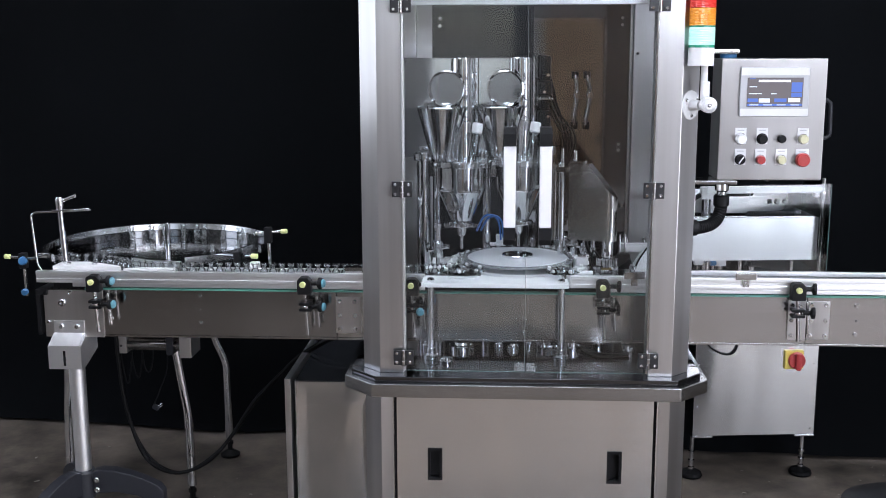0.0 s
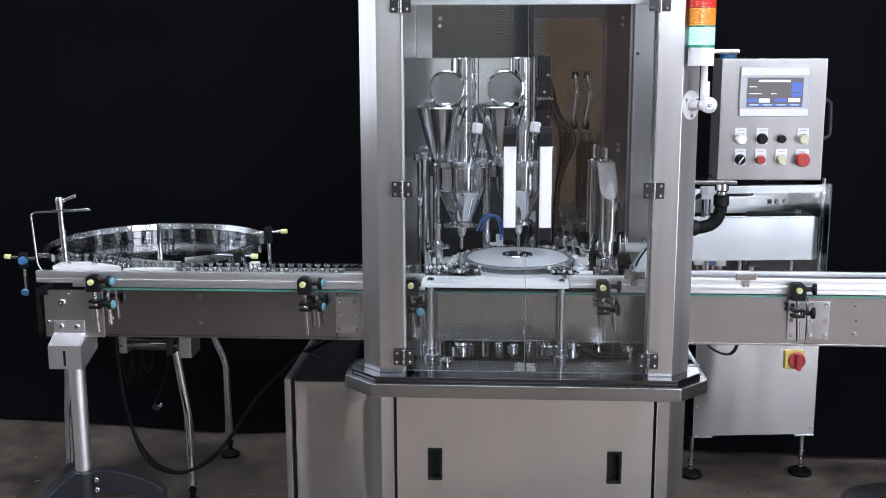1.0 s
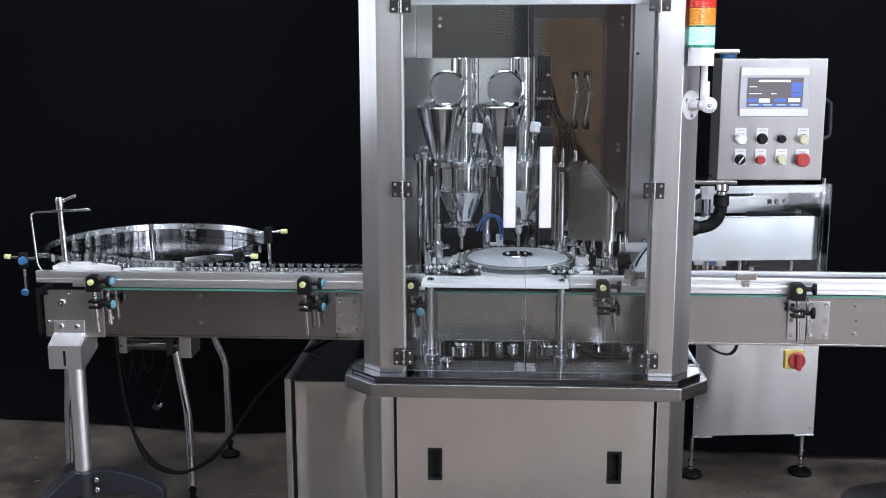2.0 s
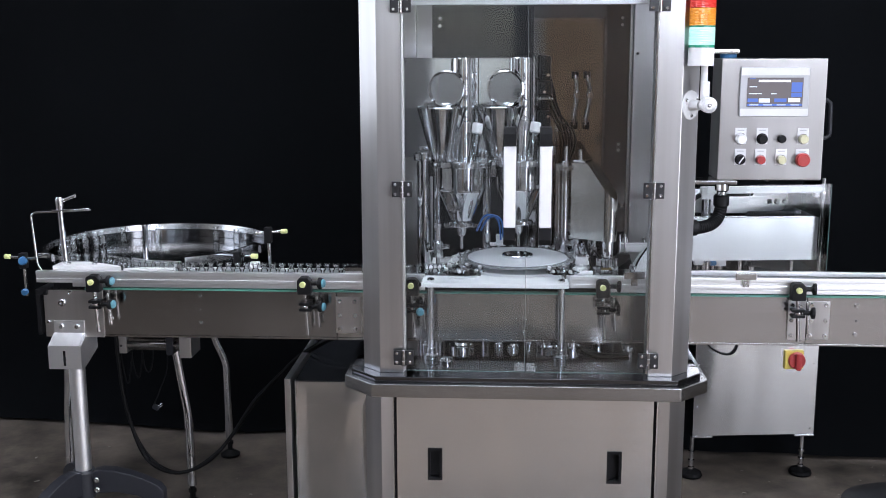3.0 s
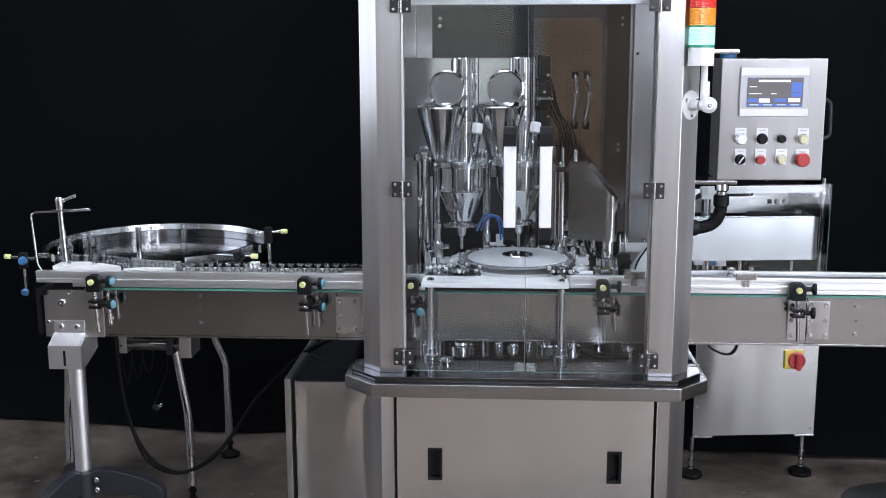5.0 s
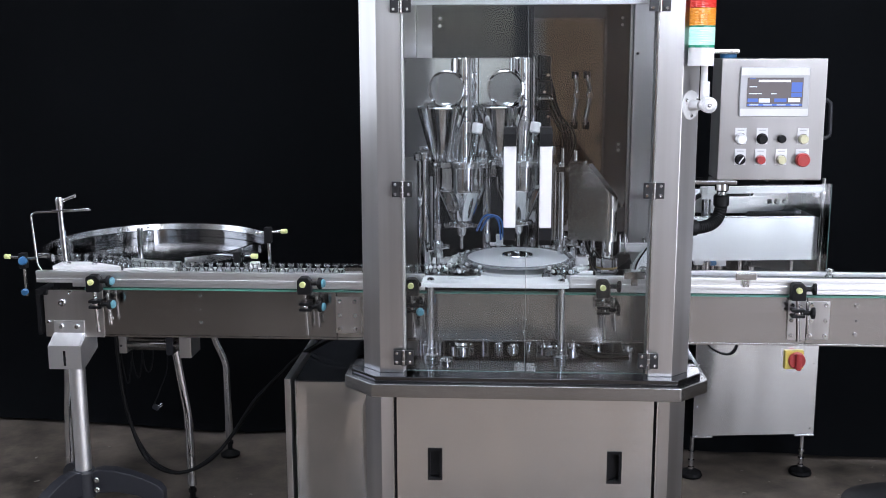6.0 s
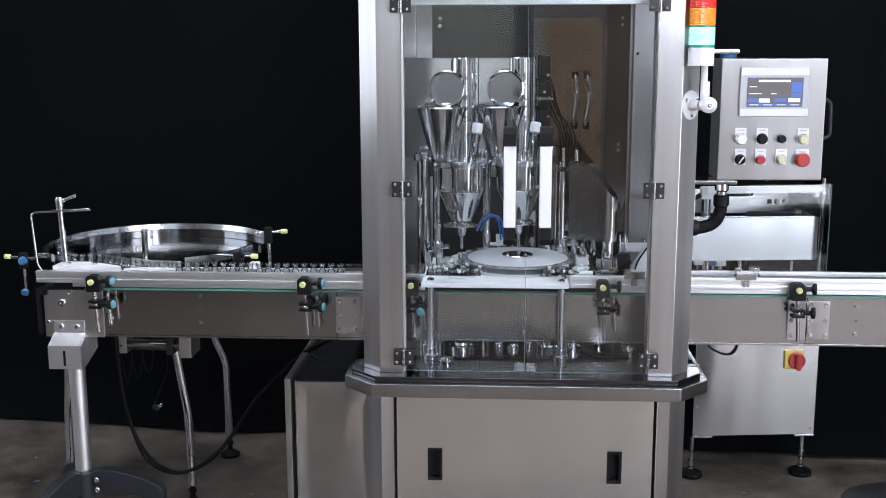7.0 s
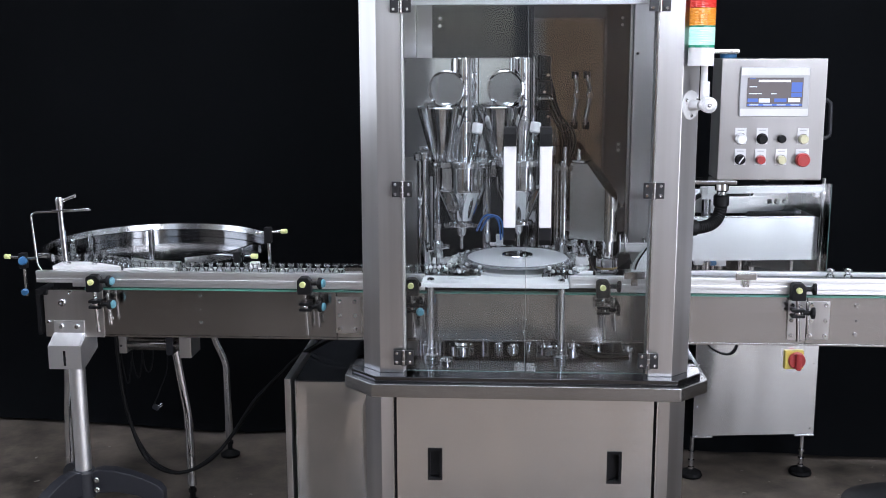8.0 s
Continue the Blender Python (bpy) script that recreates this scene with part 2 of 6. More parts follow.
def pipe(bm, pts, r, seg=14, cap=True):
    """A round tube swept along smooth points."""
    pts = [Vector(p) for p in pts]
    rings = []
    up = None
    for i, p in enumerate(pts):
        d = (pts[min(i + 1, len(pts) - 1)] - pts[max(i - 1, 0)]).normalized()
        if up is None:
            up = d.orthogonal().normalized()
        up = (up - d * up.dot(d)).normalized()
        side = d.cross(up)
        rr = r[i] if isinstance(r, (list, tuple)) else r
        rings.append([bm.verts.new(p + rr * (math.cos(2 * math.pi * k / seg) * up + math.sin(2 * math.pi * k / seg) * side)) for k in range(seg)])
    for a, b in zip(rings, rings[1:]):
        for k in range(seg):
            bm.faces.new((a[k], a[(k + 1) % seg], b[(k + 1) % seg], b[k])).smooth = True
    if cap:
        bm.faces.new(rings[0][::-1])
        bm.faces.new(rings[-1])
    return bm


def curve_pts(pts, n=8):
    """Catmull-Rom through the points."""
    P = [Vector(p) for p in pts]
    P = [2 * P[0] - P[1]] + P + [2 * P[-1] - P[-2]]
    out = []
    for i in range(1, len(P) - 2):
        for k in range(n):
            t = k / n
            out.append(0.5 * ((2 * P[i]) + (P[i + 1] - P[i - 1]) * t + (2 * P[i - 1] - 5 * P[i] + 4 * P[i + 1] - P[i + 2]) * t * t
                              + (3 * P[i] - P[i - 1] - 3 * P[i + 1] + P[i + 2]) * t ** 3))
    return out + [P[-2]]


def prism(bm, poly, z0, z1, m=None, bevel=0.0):
    """A plate with the outline poly (x, y) between two heights."""
    lo = [bm.verts.new((x, y, z0)) for x, y in poly]
    hi = [bm.verts.new((x, y, z1)) for x, y in poly]
    n = len(poly)
    fs = [bm.faces.new(lo[::-1]), bm.faces.new(hi)]
    for k in range(n):
        fs.append(bm.faces.new((lo[k], lo[(k + 1) % n], hi[(k + 1) % n], hi[k])))
    vs = lo + hi
    bmesh.ops.recalc_face_normals(bm, faces=fs)
    if bevel:
        es = list({e for f in fs for e in f.edges})
        r = bmesh.ops.bevel(bm, geom=es, offset=bevel, segments=2, profile=0.5, affect="EDGES")
        vs = list({v for f in r["faces"] for v in f.verts} | {v for v in vs if v.is_valid})
    if m:
        bmesh.ops.transform(bm, matrix=m, verts=vs)
    return bm


UPRIGHT = pose(0, 0, 0, 90, 0, 0)  # turns a plate's (x, y, z) into (x, -z, y)


def plate_hole(bm, x0, x1, z0, z1, y, thick, holes):
    """An upright sheet facing -y with rectangular holes (x0, x1, z0, z1) cut through."""
    xs = sorted({x0, x1, *[h[0] for h in holes], *[h[1] for h in holes]})
    zs = sorted({z0, z1, *[h[2] for h in holes], *[h[3] for h in holes]})
    inside = lambda a, b: any(h[0] <= a <= h[1] and h[2] <= b <= h[3] for h in holes)
    V = {}
    def v(i, j):
        if (i, j) not in V:
            V[i, j] = bm.verts.new((xs[i], y, zs[j]))
        return V[i, j]
    faces = []
    for i in range(len(xs) - 1):
        for j in range(len(zs) - 1):
            if not inside((xs[i] + xs[i + 1]) / 2, (zs[j] + zs[j + 1]) / 2):
                faces.append(bm.faces.new((v(i, j), v(i + 1, j), v(i + 1, j + 1), v(i, j + 1))))
    r = bmesh.ops.extrude_face_region(bm, geom=faces)
    bmesh.ops.translate(bm, vec=(0, thick, 0), verts=[g for g in r["geom"] if isinstance(g, bmesh.types.BMVert)])
    bmesh.ops.recalc_face_normals(bm, faces=bm.faces)
    return bm


def finish(bm, name, material):
    bmesh.ops.recalc_face_normals(bm, faces=bm.faces)
    me = bpy.data.meshes.new(name)
    bm.to_mesh(me)
    bm.free()
    if material:
        me.materials.append(material)
    for e in me.polygons:
        e.use_smooth = True
    me.set_sharp_from_angle(angle=radians(29))
    return me


def part(name, bm, material, parent, label="", shadow=True):
    ob = new(name, finish(bm, name, material))
    ob.parent = parent
    ob.visible_shadow = shadow
    ob.modifiers.new("even_normals", "WEIGHTED_NORMAL").keep_sharp = True
    if label:
        tagged(ob, label)
    return ob


def thing(name, label, category, x=0.0, y=0.0, z=0.0, group="", kind=""):
    ob = new(name)
    ob.empty_display_size = 0.05
    ob.matrix_basis = pose(x, y, z)
    return tagged(ob, label, category, group, kind)


def solo(name, bm, material, label, category, kind="", group="", at=None):
    ob = new(name, finish(bm, name, material))
    if at:
        ob.matrix_basis = at
    return tagged(ob, label, category, group, kind)


def bolt(parent, name, p, axis, r=0.006, h=0.005, material=None):
    """A round-head screw whose head rises along axis from p."""
    bm = bm_new()
    p = Vector(p)
    lathe(bm, [(0, -0.003), (r * 0.7, -0.003), (r, 0), (r, h * 0.5), (r * 0.75, h), (r * 0.35, h), (r * 0.3, h * 0.55), (0, h * 0.55)], 14, aim(p, p + Vector(axis)))
    return part(name, bm, material or POLISHED, parent)


# ---- the hall ----
CONCRETE = mat("worn_concrete", (0.125, 0.104, 0.085), 0.58, dark=(0.012, 0.010, 0.008), stains=0.6, stain_scale=5.5, rough_var=0.22, bump=0.45, bump_scale=45)
PLASTER = mat("grey_plaster", (0.30, 0.288, 0.28), 0.85, stains=0.10, stain_scale=1.5, bump=0.2, bump_scale=80)
CEIL = mat("ceiling_paint", (0.62, 0.62, 0.62), 0.85, stains=0.06, stain_scale=1.2)
CLOTH = mat("black_cloth", (0.0026, 0.0030, 0.0037), 0.95, stains=0.3, stain_scale=2.0, bump=0.3, bump_scale=500, spec=0.06)
WOOD = mat("brown_door_wood", (0.26, 0.17, 0.11), 0.45, stains=0.25, stain_scale=4, bump=0.1, bump_scale=40)
# Glow of the added panels, which are never in view.
FILL_GLOW = mat("fill_panel_glow", (0.8, 0.8, 0.8), 0.5, emit=(0.86, 0.94, 1.0), emit_strength=8.3)
X0, X1, Y0, Y1, ZC = -4.6, 3.4, -6.0, 1.9, 3.2


def build_hall():
    bm = bm_new()
    bmesh.ops.create_grid(bm, x_segments=40, y_segments=40, size=0.5, matrix=pose((X0 + X1) / 2, (Y0 + Y1) / 2, 0) @ Matrix.Diagonal((X1 - X0, Y1 - Y0, 1, 1)))
    for v in bm.verts:
        v.co.z = 0.0015 * noise.noise(Vector((v.co.x * 1.3, v.co.y * 1.3, 0))) - 0.0015
    solo("floor", bm, CONCRETE, "dark worn concrete floor with brown stains", "floor", "structure")
    bm = box(bm_new(), X0, X1, Y0, Y1, ZC, ZC + 0.15)
    solo("ceiling", bm, CEIL, "pale painted ceiling of the hall", "ceiling", "structure")
    bm = box(bm_new(), X0 - 0.2, X1 + 0.2, Y1, Y1 + 0.2, 0, ZC)
    solo("wall_north", bm, PLASTER, "grey plaster wall behind the black curtain", "wall", "structure")
    # wall behind the camera: high windows, door opening, a dim window added for reflections
    bm = plate_hole(bm_new(), X0, X1, 0, ZC, Y0 - 0.2, 0.2, [(-1.35, 0.0, 1.0, 2.6), (1.35, 2.05, 1.9, 2.9), (2.45, 3.2, 1.9, 2.9), (0.25, 1.15, 0.0, 2.05)])
    solo("wall_south", bm, PLASTER, "grey plaster wall with a door and three windows, one added for reflections", "wall", "structure")
    # right wall, with a wide opening added to brighten the floor and steel
    bm = plate_hole(bm_new(), Y0, Y1, 0, ZC, 0, 0.2, [(-5.2, -1.8, 0.0, 2.6)])
    bmesh.ops.transform(bm, matrix=pose(X1 + 0.2, 0, 0, 0, 0, 90), verts=bm.verts)
    solo("wall_east", bm, PLASTER, "grey plaster wall with a wide opening added for light", "wall", "structure")
    # left wall; its window opening is added, out of view, for light
    bm = plate_hole(bm_new(), Y0, Y1, 0, ZC, 0, 0.2, [(-1.4, 0.9, 1.1, 2.9)])
    bmesh.ops.transform(bm, matrix=pose(X0, 0, 0, 0, 0, 90), verts=bm.verts)
    solo("wall_west", bm, PLASTER, "grey plaster side wall with an added window opening", "wall", "structure")
    d = thing("door_1", "brown wooden door closed in the grey wall", "door", 0.70, Y0 - 0.1, 0, kind="structure")
    part("door_leaf", box(bm_new(), -0.44, 0.44, -0.03, 0.02, 0.005, 2.04, 0.004), WOOD, d)
    part("door_handle", rod(bm_new(), (-0.38, 0.02, 1.0), (-0.38, 0.07, 1.0), 0.012), POLISHED, d)
    # Unseen light panels, placed freely to brighten the machine's interior and steel.
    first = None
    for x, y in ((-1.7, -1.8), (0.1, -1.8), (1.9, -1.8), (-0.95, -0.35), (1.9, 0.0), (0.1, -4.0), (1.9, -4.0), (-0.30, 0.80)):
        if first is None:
            first = thing("added_fill_panel", "flat white light panel, added unseen to brighten the machine", "ceiling light", x, y, ZC, "ceiling lights")
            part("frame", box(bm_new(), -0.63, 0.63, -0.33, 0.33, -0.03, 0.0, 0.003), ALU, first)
            part("diffuser", box(bm_new(), -0.60, 0.60, -0.30, 0.30, -0.034, -0.0305), FILL_GLOW, first, "glowing white diffuser")
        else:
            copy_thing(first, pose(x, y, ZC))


def build_curtain():
    """One black cloth hung in loose folds; its hem drags unevenly."""
    bm = bm_new()
    nx, nz = 220, 26
    grid = []
    for j in range(nz + 1):
        row = []
        for i in range(nx + 1):
            x = X0 + 0.05 + (X1 - X0 - 0.1) * i / nx
            z = 0.012 + 3.3 * j / nz
            soft = 1.0 - 0.5 * j / nz
            y = 1.255 - 0.075 * x + 0.02 * math.sin(5.3 * x + 1.5 * math.sin(1.7 * x)) * soft + 0.05 * noise.noise(Vector((x * 1.1, z * 0.5, 3.0)))
            if j == 0:
                y -= 0.05 + 0.03 * noise.noise(Vector((x * 3, 0, 0)))
            row.append(bm.verts.new((x, y, z)))
        grid.append(row)
    fs = []
    for j in range(nz):
        for i in range(nx):
            fs.append(bm.faces.new((grid[j][i], grid[j][i + 1], grid[j + 1][i + 1], grid[j + 1][i])))
    r = bmesh.ops.extrude_face_region(bm, geom=fs)
    bmesh.ops.translate(bm, vec=(0, 0.006, 0), verts=[g for g in r["geom"] if isinstance(g, bmesh.types.BMVert)])
    solo("backdrop_curtain", bm, CLOTH, "black cloth curtain hung behind the machine line", "curtain", "structure")


def build_reflection_cloth():
    """A second black cloth behind the camera, added unseen to darken the steel's reflections."""
    bm = bm_new()
    cols = [[bm.verts.new((-4.5 + 2.75 * i / 60, Y0 + 0.12 + 0.03 * math.sin(0.9 * i), z)) for z in (0.02, 3.1)] for i in range(61)]
    fs = [bm.faces.new((a[0], b[0], b[1], a[1])) for a, b in zip(cols, cols[1:])]
    r = bmesh.ops.extrude_face_region(bm, geom=fs)
    bmesh.ops.translate(bm, vec=(0, -0.006, 0), verts=[g for g in r["geom"] if isinstance(g, bmesh.types.BMVert)])
    solo("reflection_cloth", bm, CLOTH, "black cloth added unseen to darken the conveyor's reflections", "curtain", "structure")


def build_floor_chips():
    """Crumbs of grit and plastic scattered on the concrete, too small to pick up singly."""
    bm = bm_new()
    rnd = random.Random(11)
    for k in range(170):
        x, y, r = rnd.uniform(-2.6, 2.2), rnd.uniform(-0.2, 1.1), rnd.uniform(0.0012, 0.0038)
        if -0.75 < x < 0.5 and y > -0.05:
            continue
        m = pose(x, y, 0.0004, 0, 0, rnd.uniform(0, 180)) @ Matrix.Diagonal((r * rnd.uniform(1.0, 3.2), r, r * 0.6, 1))
        bmesh.ops.create_icosphere(bm, subdivisions=1, radius=1.0, matrix=m)
    solo("floor_grit", bm, GRIT, "pale crumbs of grit scattered on the concrete floor", "grit", "stuff")


GRIT = mat("pale_grit", (0.30, 0.28, 0.25), 0.8, stains=0.3, stain_scale=30)
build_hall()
build_floor_chips()
build_curtain()
build_reflection_cloth()
window_light("window_light_south_middle", pose(1.7, Y0 - 0.1, 2.4, 90, 0, 0), 0.7, 1.0, 28, (0.82, 0.91, 1.0))
window_light("window_light_south_right", pose(2.825, Y0 - 0.1, 2.4, 90, 0, 0), 0.75, 1.0, 34, (0.82, 0.91, 1.0))
# Dim unseen window, added so the guard sheets reflect something pale.
window_light("south_fill_light", pose(-0.675, Y0 - 0.1, 1.8, 90, 0, 0), 1.35, 1.6, 2.2, (0.80, 0.90, 1.0))
# Unseen side window, added to brighten the left post's chamfered face.
window_light("west_fill_light", pose(X0 - 0.1, -0.25, 2.0, 90, 0, -90), 2.3, 1.8, 27, (0.82, 0.91, 1.0))
# Unseen source in the added opening; lights floor and steel from the right.
window_light("east_fill_light", pose(X1 + 0.1, -3.5, 1.3, 90, 0, 90), 3.4, 2.6, 100, (0.84, 0.92, 1.0))

# ---- the machine's enclosure ----
TZ = 0.655  # table top


def hinge(parent, x, z, flip):
    """A black butt hinge over the joint of door and post at x."""
    h = part("hinge", box(box(bm_new(), x - 0.026, x - 0.005, -0.014, -0.006, z - 0.020, z + 0.020, 0.0015),
                          x + 0.005, x + 0.026, -0.014, -0.006, z - 0.020, z + 0.020, 0.0015), HINGE, parent, "black hinge with four bright screws")
    part("hinge_pin", rod(rod(rod(bm_new(), (x, -0.013, z - 0.022), (x, -0.013, z - 0.008), 0.0055), (x, -0.013, z - 0.007), (x, -0.013, z + 0.007), 0.0055),
                          (x, -0.013, z + 0.008), (x, -0.013, z + 0.022), 0.0055), SMOKED, h, "steel hinge pin")
    for dx in (-0.017, 0.017):
        for dz in (-0.012, 0.012):
            bolt(h, "screw", (x + dx, -0.014, z + dz), (0, -1, 0), 0.0042, 0.003)


def build_enclosure():
    e = thing("filling_machine", "brushed stainless steel filling machine with clear double doors", "machine")
    # base with chamfered front corners
    base = [(-0.345, 0.004), (-0.378, 0.0), (-0.425, 0.05), (-0.425, 0.80), (0.425, 0.80), (0.425, 0.05), (0.378, 0.0), (0.345, 0.004), (0.345, 0.03), (-0.345, 0.03)]
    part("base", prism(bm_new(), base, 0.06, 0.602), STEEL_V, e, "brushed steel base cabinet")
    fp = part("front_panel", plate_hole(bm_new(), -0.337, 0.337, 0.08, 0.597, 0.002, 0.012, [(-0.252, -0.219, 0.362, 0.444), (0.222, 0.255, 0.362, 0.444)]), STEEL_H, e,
              "brushed steel access panel with two slot grips")
    for x in (-0.2355, 0.2385):
        part("slot_grip", plate_hole(bm_new(), x - 0.0195, x + 0.0195, 0.358, 0.448, -0.0005, 0.004, [(x - 0.0125, x + 0.0125, 0.366, 0.440)]), BLACK, fp, "black recessed slot grip")
        part("grip_recess", box(bm_new(), x - 0.0162, x + 0.0162, 0.0235, 0.0295, 0.362, 0.444), BLACK, fp)
    for sx in (-1, 1):
        # Black strip set in the panel gap to stand in for its shade.
        part("gap_shade_strip", box(bm_new(), sx * 0.341 - 0.0035, sx * 0.341 + 0.0035, 0.012, 0.0295, 0.08, 0.601), BLACK, e, "black strip standing in for the shaded gap beside the panel")
        part("gap_edge", box(bm_new(), sx * 0.3452 - 0.0008, sx * 0.3452 + 0.0008, -0.0006, 0.010, 0.062, 0.601), POLISHED, e, "bright folded edge")
        part("foot", lathe(bm_new(), [(0, 0), (0.04, 0), (0.04, 0.015), (0.02, 0.03), (0.012, 0.03), (0.012, 0.06), (0, 0.06)], 20, pose(sx * 0.36, 0.1, 0)), RUBBER, e)
        part("foot", lathe(bm_new(), [(0, 0), (0.04, 0), (0.04, 0.015), (0.02, 0.03), (0.012, 0.03), (0.012, 0.06), (0, 0.06)], 20, pose(sx * 0.36, 0.7, 0)), RUBBER, e)
    # table: a tray whose lip overhangs the base
    out = [(-0.397, -0.052), (0.397, -0.052), (0.478, 0.03), (0.478, 0.84), (-0.478, 0.84), (-0.478, 0.03)]
    inn = [(-0.389, -0.034), (0.389, -0.034), (0.460, 0.038), (0.460, 0.822), (-0.460, 0.822), (-0.460, 0.038)]
    part("table_plate", prism(bm_new(), out, 0.604, 0.640, bevel=0.003), STEEL_EDGE_DARK, e, "brushed steel table edge with mitred corners")
    part("table_top", prism(bm_new(), inn, 0.6405, TZ, bevel=0.002), STEEL_TABLE_DARK, e, "polished steel table top")
    # posts
    for sx in (-1, 1):
        poly = [(sx * 0.317, 0.0), (sx * 0.379, 0.0), (sx * 0.428, 0.05), (sx * 0.428, 0.09), (sx * 0.317, 0.09)]
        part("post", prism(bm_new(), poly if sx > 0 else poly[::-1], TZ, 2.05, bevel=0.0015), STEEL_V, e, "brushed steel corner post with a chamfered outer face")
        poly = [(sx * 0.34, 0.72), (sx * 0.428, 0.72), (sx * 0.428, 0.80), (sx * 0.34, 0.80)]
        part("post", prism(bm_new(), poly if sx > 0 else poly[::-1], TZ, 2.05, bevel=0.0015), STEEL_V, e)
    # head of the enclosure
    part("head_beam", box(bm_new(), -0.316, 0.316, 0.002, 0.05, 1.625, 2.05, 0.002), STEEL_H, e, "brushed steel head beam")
    part("inner_rail", box(bm_new(), -0.316, 0.316, 0.052, 0.075, 1.60, 1.66, 0.002), ALU, e)
    part("roof_panel", box(bm_new(), -0.428, 0.428, 0.0, 0.80, 2.052, 2.058), ACRYLIC, e, "clear roof pane", shadow=False)
    # rear wall in three sheets
    part("rear_sheet", box(bm_new(), -0.338, -0.290, 0.74, 0.75, TZ, 2.05, 0.001), STEEL_V, e, "brushed steel rear strip")
    part("rear_sheet", box(bm_new(), 0.330, 0.338, 0.74, 0.75, TZ, 2.05, 0.001), STEEL_V, e)
    part("rear_pane", box(bm_new(), -0.289, 0.019, 0.745, 0.755, TZ, 2.05, 0.001), SMOKE_PANE, e, "smoked dark rear pane")
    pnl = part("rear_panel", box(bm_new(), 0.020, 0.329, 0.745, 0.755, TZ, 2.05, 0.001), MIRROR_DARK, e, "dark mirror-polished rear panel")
    for p in ((-0.265, 1.583), (-0.265, 1.560), (0.305, 1.583), (0.305, 1.562), (0.302, 1.19), (0.302, 1.172)):
        bolt(pnl, "screw", (p[0], 0.745, p[1]), (0, -1, 0), 0.007, 0.005)
    part("panel_joint", box(bm_new(), 0.014, 0.030, 0.735, 0.744, 1.30, 2.05, 0.001), BLACK, pnl)
    for k in (0, 1):  # two jointed pull bars on the rear panel
        x = 0.161 + 0.037 * k
        hb = part("pull_bar", pipe(bm_new(), curve_pts([(x, 0.738, 1.408), (x + 0.002, 0.722, 1.395), (x + 0.007 + 0.003 * k, 0.718, 1.346), (x - 0.002, 0.722, 1.264), (x - 0.003, 0.738, 1.250)], 5), 0.0062, 14), SMOKED, pnl, "jointed steel pull bar")
        part("joint_knob", rod(bm_new(), (x + 0.007 + 0.003 * k, 0.709, 1.346), (x + 0.007 + 0.003 * k, 0.727, 1.346), 0.0105, 16), SMOKED, hb)
        for z in (1.408, 1.250):
            part("end_block", box(bm_new(), x - 0.011, x + 0.011, 0.730, 0.7445, z - 0.012, z + 0.012, 0.003), BLACK, hb, "black end block")
    for x in (0.352, 0.418):
        bolt(e, "screw", (x, 0.72, 1.474), (0, -1, 0), 0.005, 0.004, SMOKED)
    for sx in (-1, 1):  # clear side panes, with slots for the conveyor below them
        sp = part("side_pane", box(bm_new(), sx * 0.408, sx * 0.413, 0.092, 0.718, 0.93, 2.04), ACRYLIC, e, "clear side pane", shadow=False)
        part("side_rail", box(bm_new(), sx * 0.400, sx * 0.420, 0.091, 0.719, 1.015, 1.035, 0.001), ALU, e)
    # doors
    for sx in (-1, 1):
        x0, x1 = (-0.3135, -0.0015) if sx < 0 else (0.0015, 0.3135)
        dr = part("door", box(bm_new(), x0, x1, -0.005, 0.001, 0.664, 1.995, 0.0006), GLASS, e, "clear glass door", shadow=False)
        ex = x0 if sx < 0 else x1
        part("edge_strip", box(bm_new(), ex - 0.0025, ex + 0.0025, -0.007, -0.0052, 0.664, 1.995, 0.0004), ALU if sx < 0 else SMOKED, dr, "bright edge strip")
        part("bottom_edge", box(bm_new(), x0, x1, -0.0065, -0.0052, 0.664, 0.6652), GREEN_EDGE, dr, "green-tinted glass edge")
        if sx < 0:
            part("meeting_edge", box(bm_new(), -0.0015, -0.0007, -0.0062, -0.0052, 0.668, 1.995), EDGE_GREY, dr, "pale glass edge")
        for z in (1.600, 1.142, 0.700):
            hinge(dr, sx * 0.316, z, sx)
        # bow handle: white bar between black ends
        hx = -0.0440 if sx < 0 else 0.0448
        hd = part("door_handle", box(bm_new(), hx - 0.0150, hx + 0.0150, -0.048, -0.030, 1.051, 1.255, 0.004), WHITE_PAINT, dr, "white bar handle with black ends")
        prof = [(-0.048, 0.0), (-0.048, 0.030), (-0.030, 0.046), (-0.0055, 0.046), (-0.0055, 0.018), (-0.028, 0.018), (-0.030, 0.0)]
        for z, s in ((1.255, 1), (1.051, -1)):
            pl = [(y, z + s * k) for y, k in prof]
            m = Matrix(((0, 0, 1, 0), (1, 0, 0, 0), (0, 1, 0, 0), (0, 0, 0, 1)))
            part("handle_end", prism(bm_new(), pl, hx - 0.0150, hx + 0.0150, m), BLACK, hd, "black handle end")
        part("door_catch", box(box(bm_new(), sx * 0.015 - 0.013, sx * 0.015 + 0.013, -0.014, -0.0055, 0.666, 0.690, 0.004),
                               sx * 0.015 - 0.008, sx * 0.015 + 0.008, -0.021, -0.0145, 0.670, 0.686, 0.003), CATCH, dr, "clear plastic catch")
    return e


build_enclosure()

# ---- conveyor ----
CY0, CY1 = 0.215, 0.278   # side plates
CZ = 0.846                # chain top


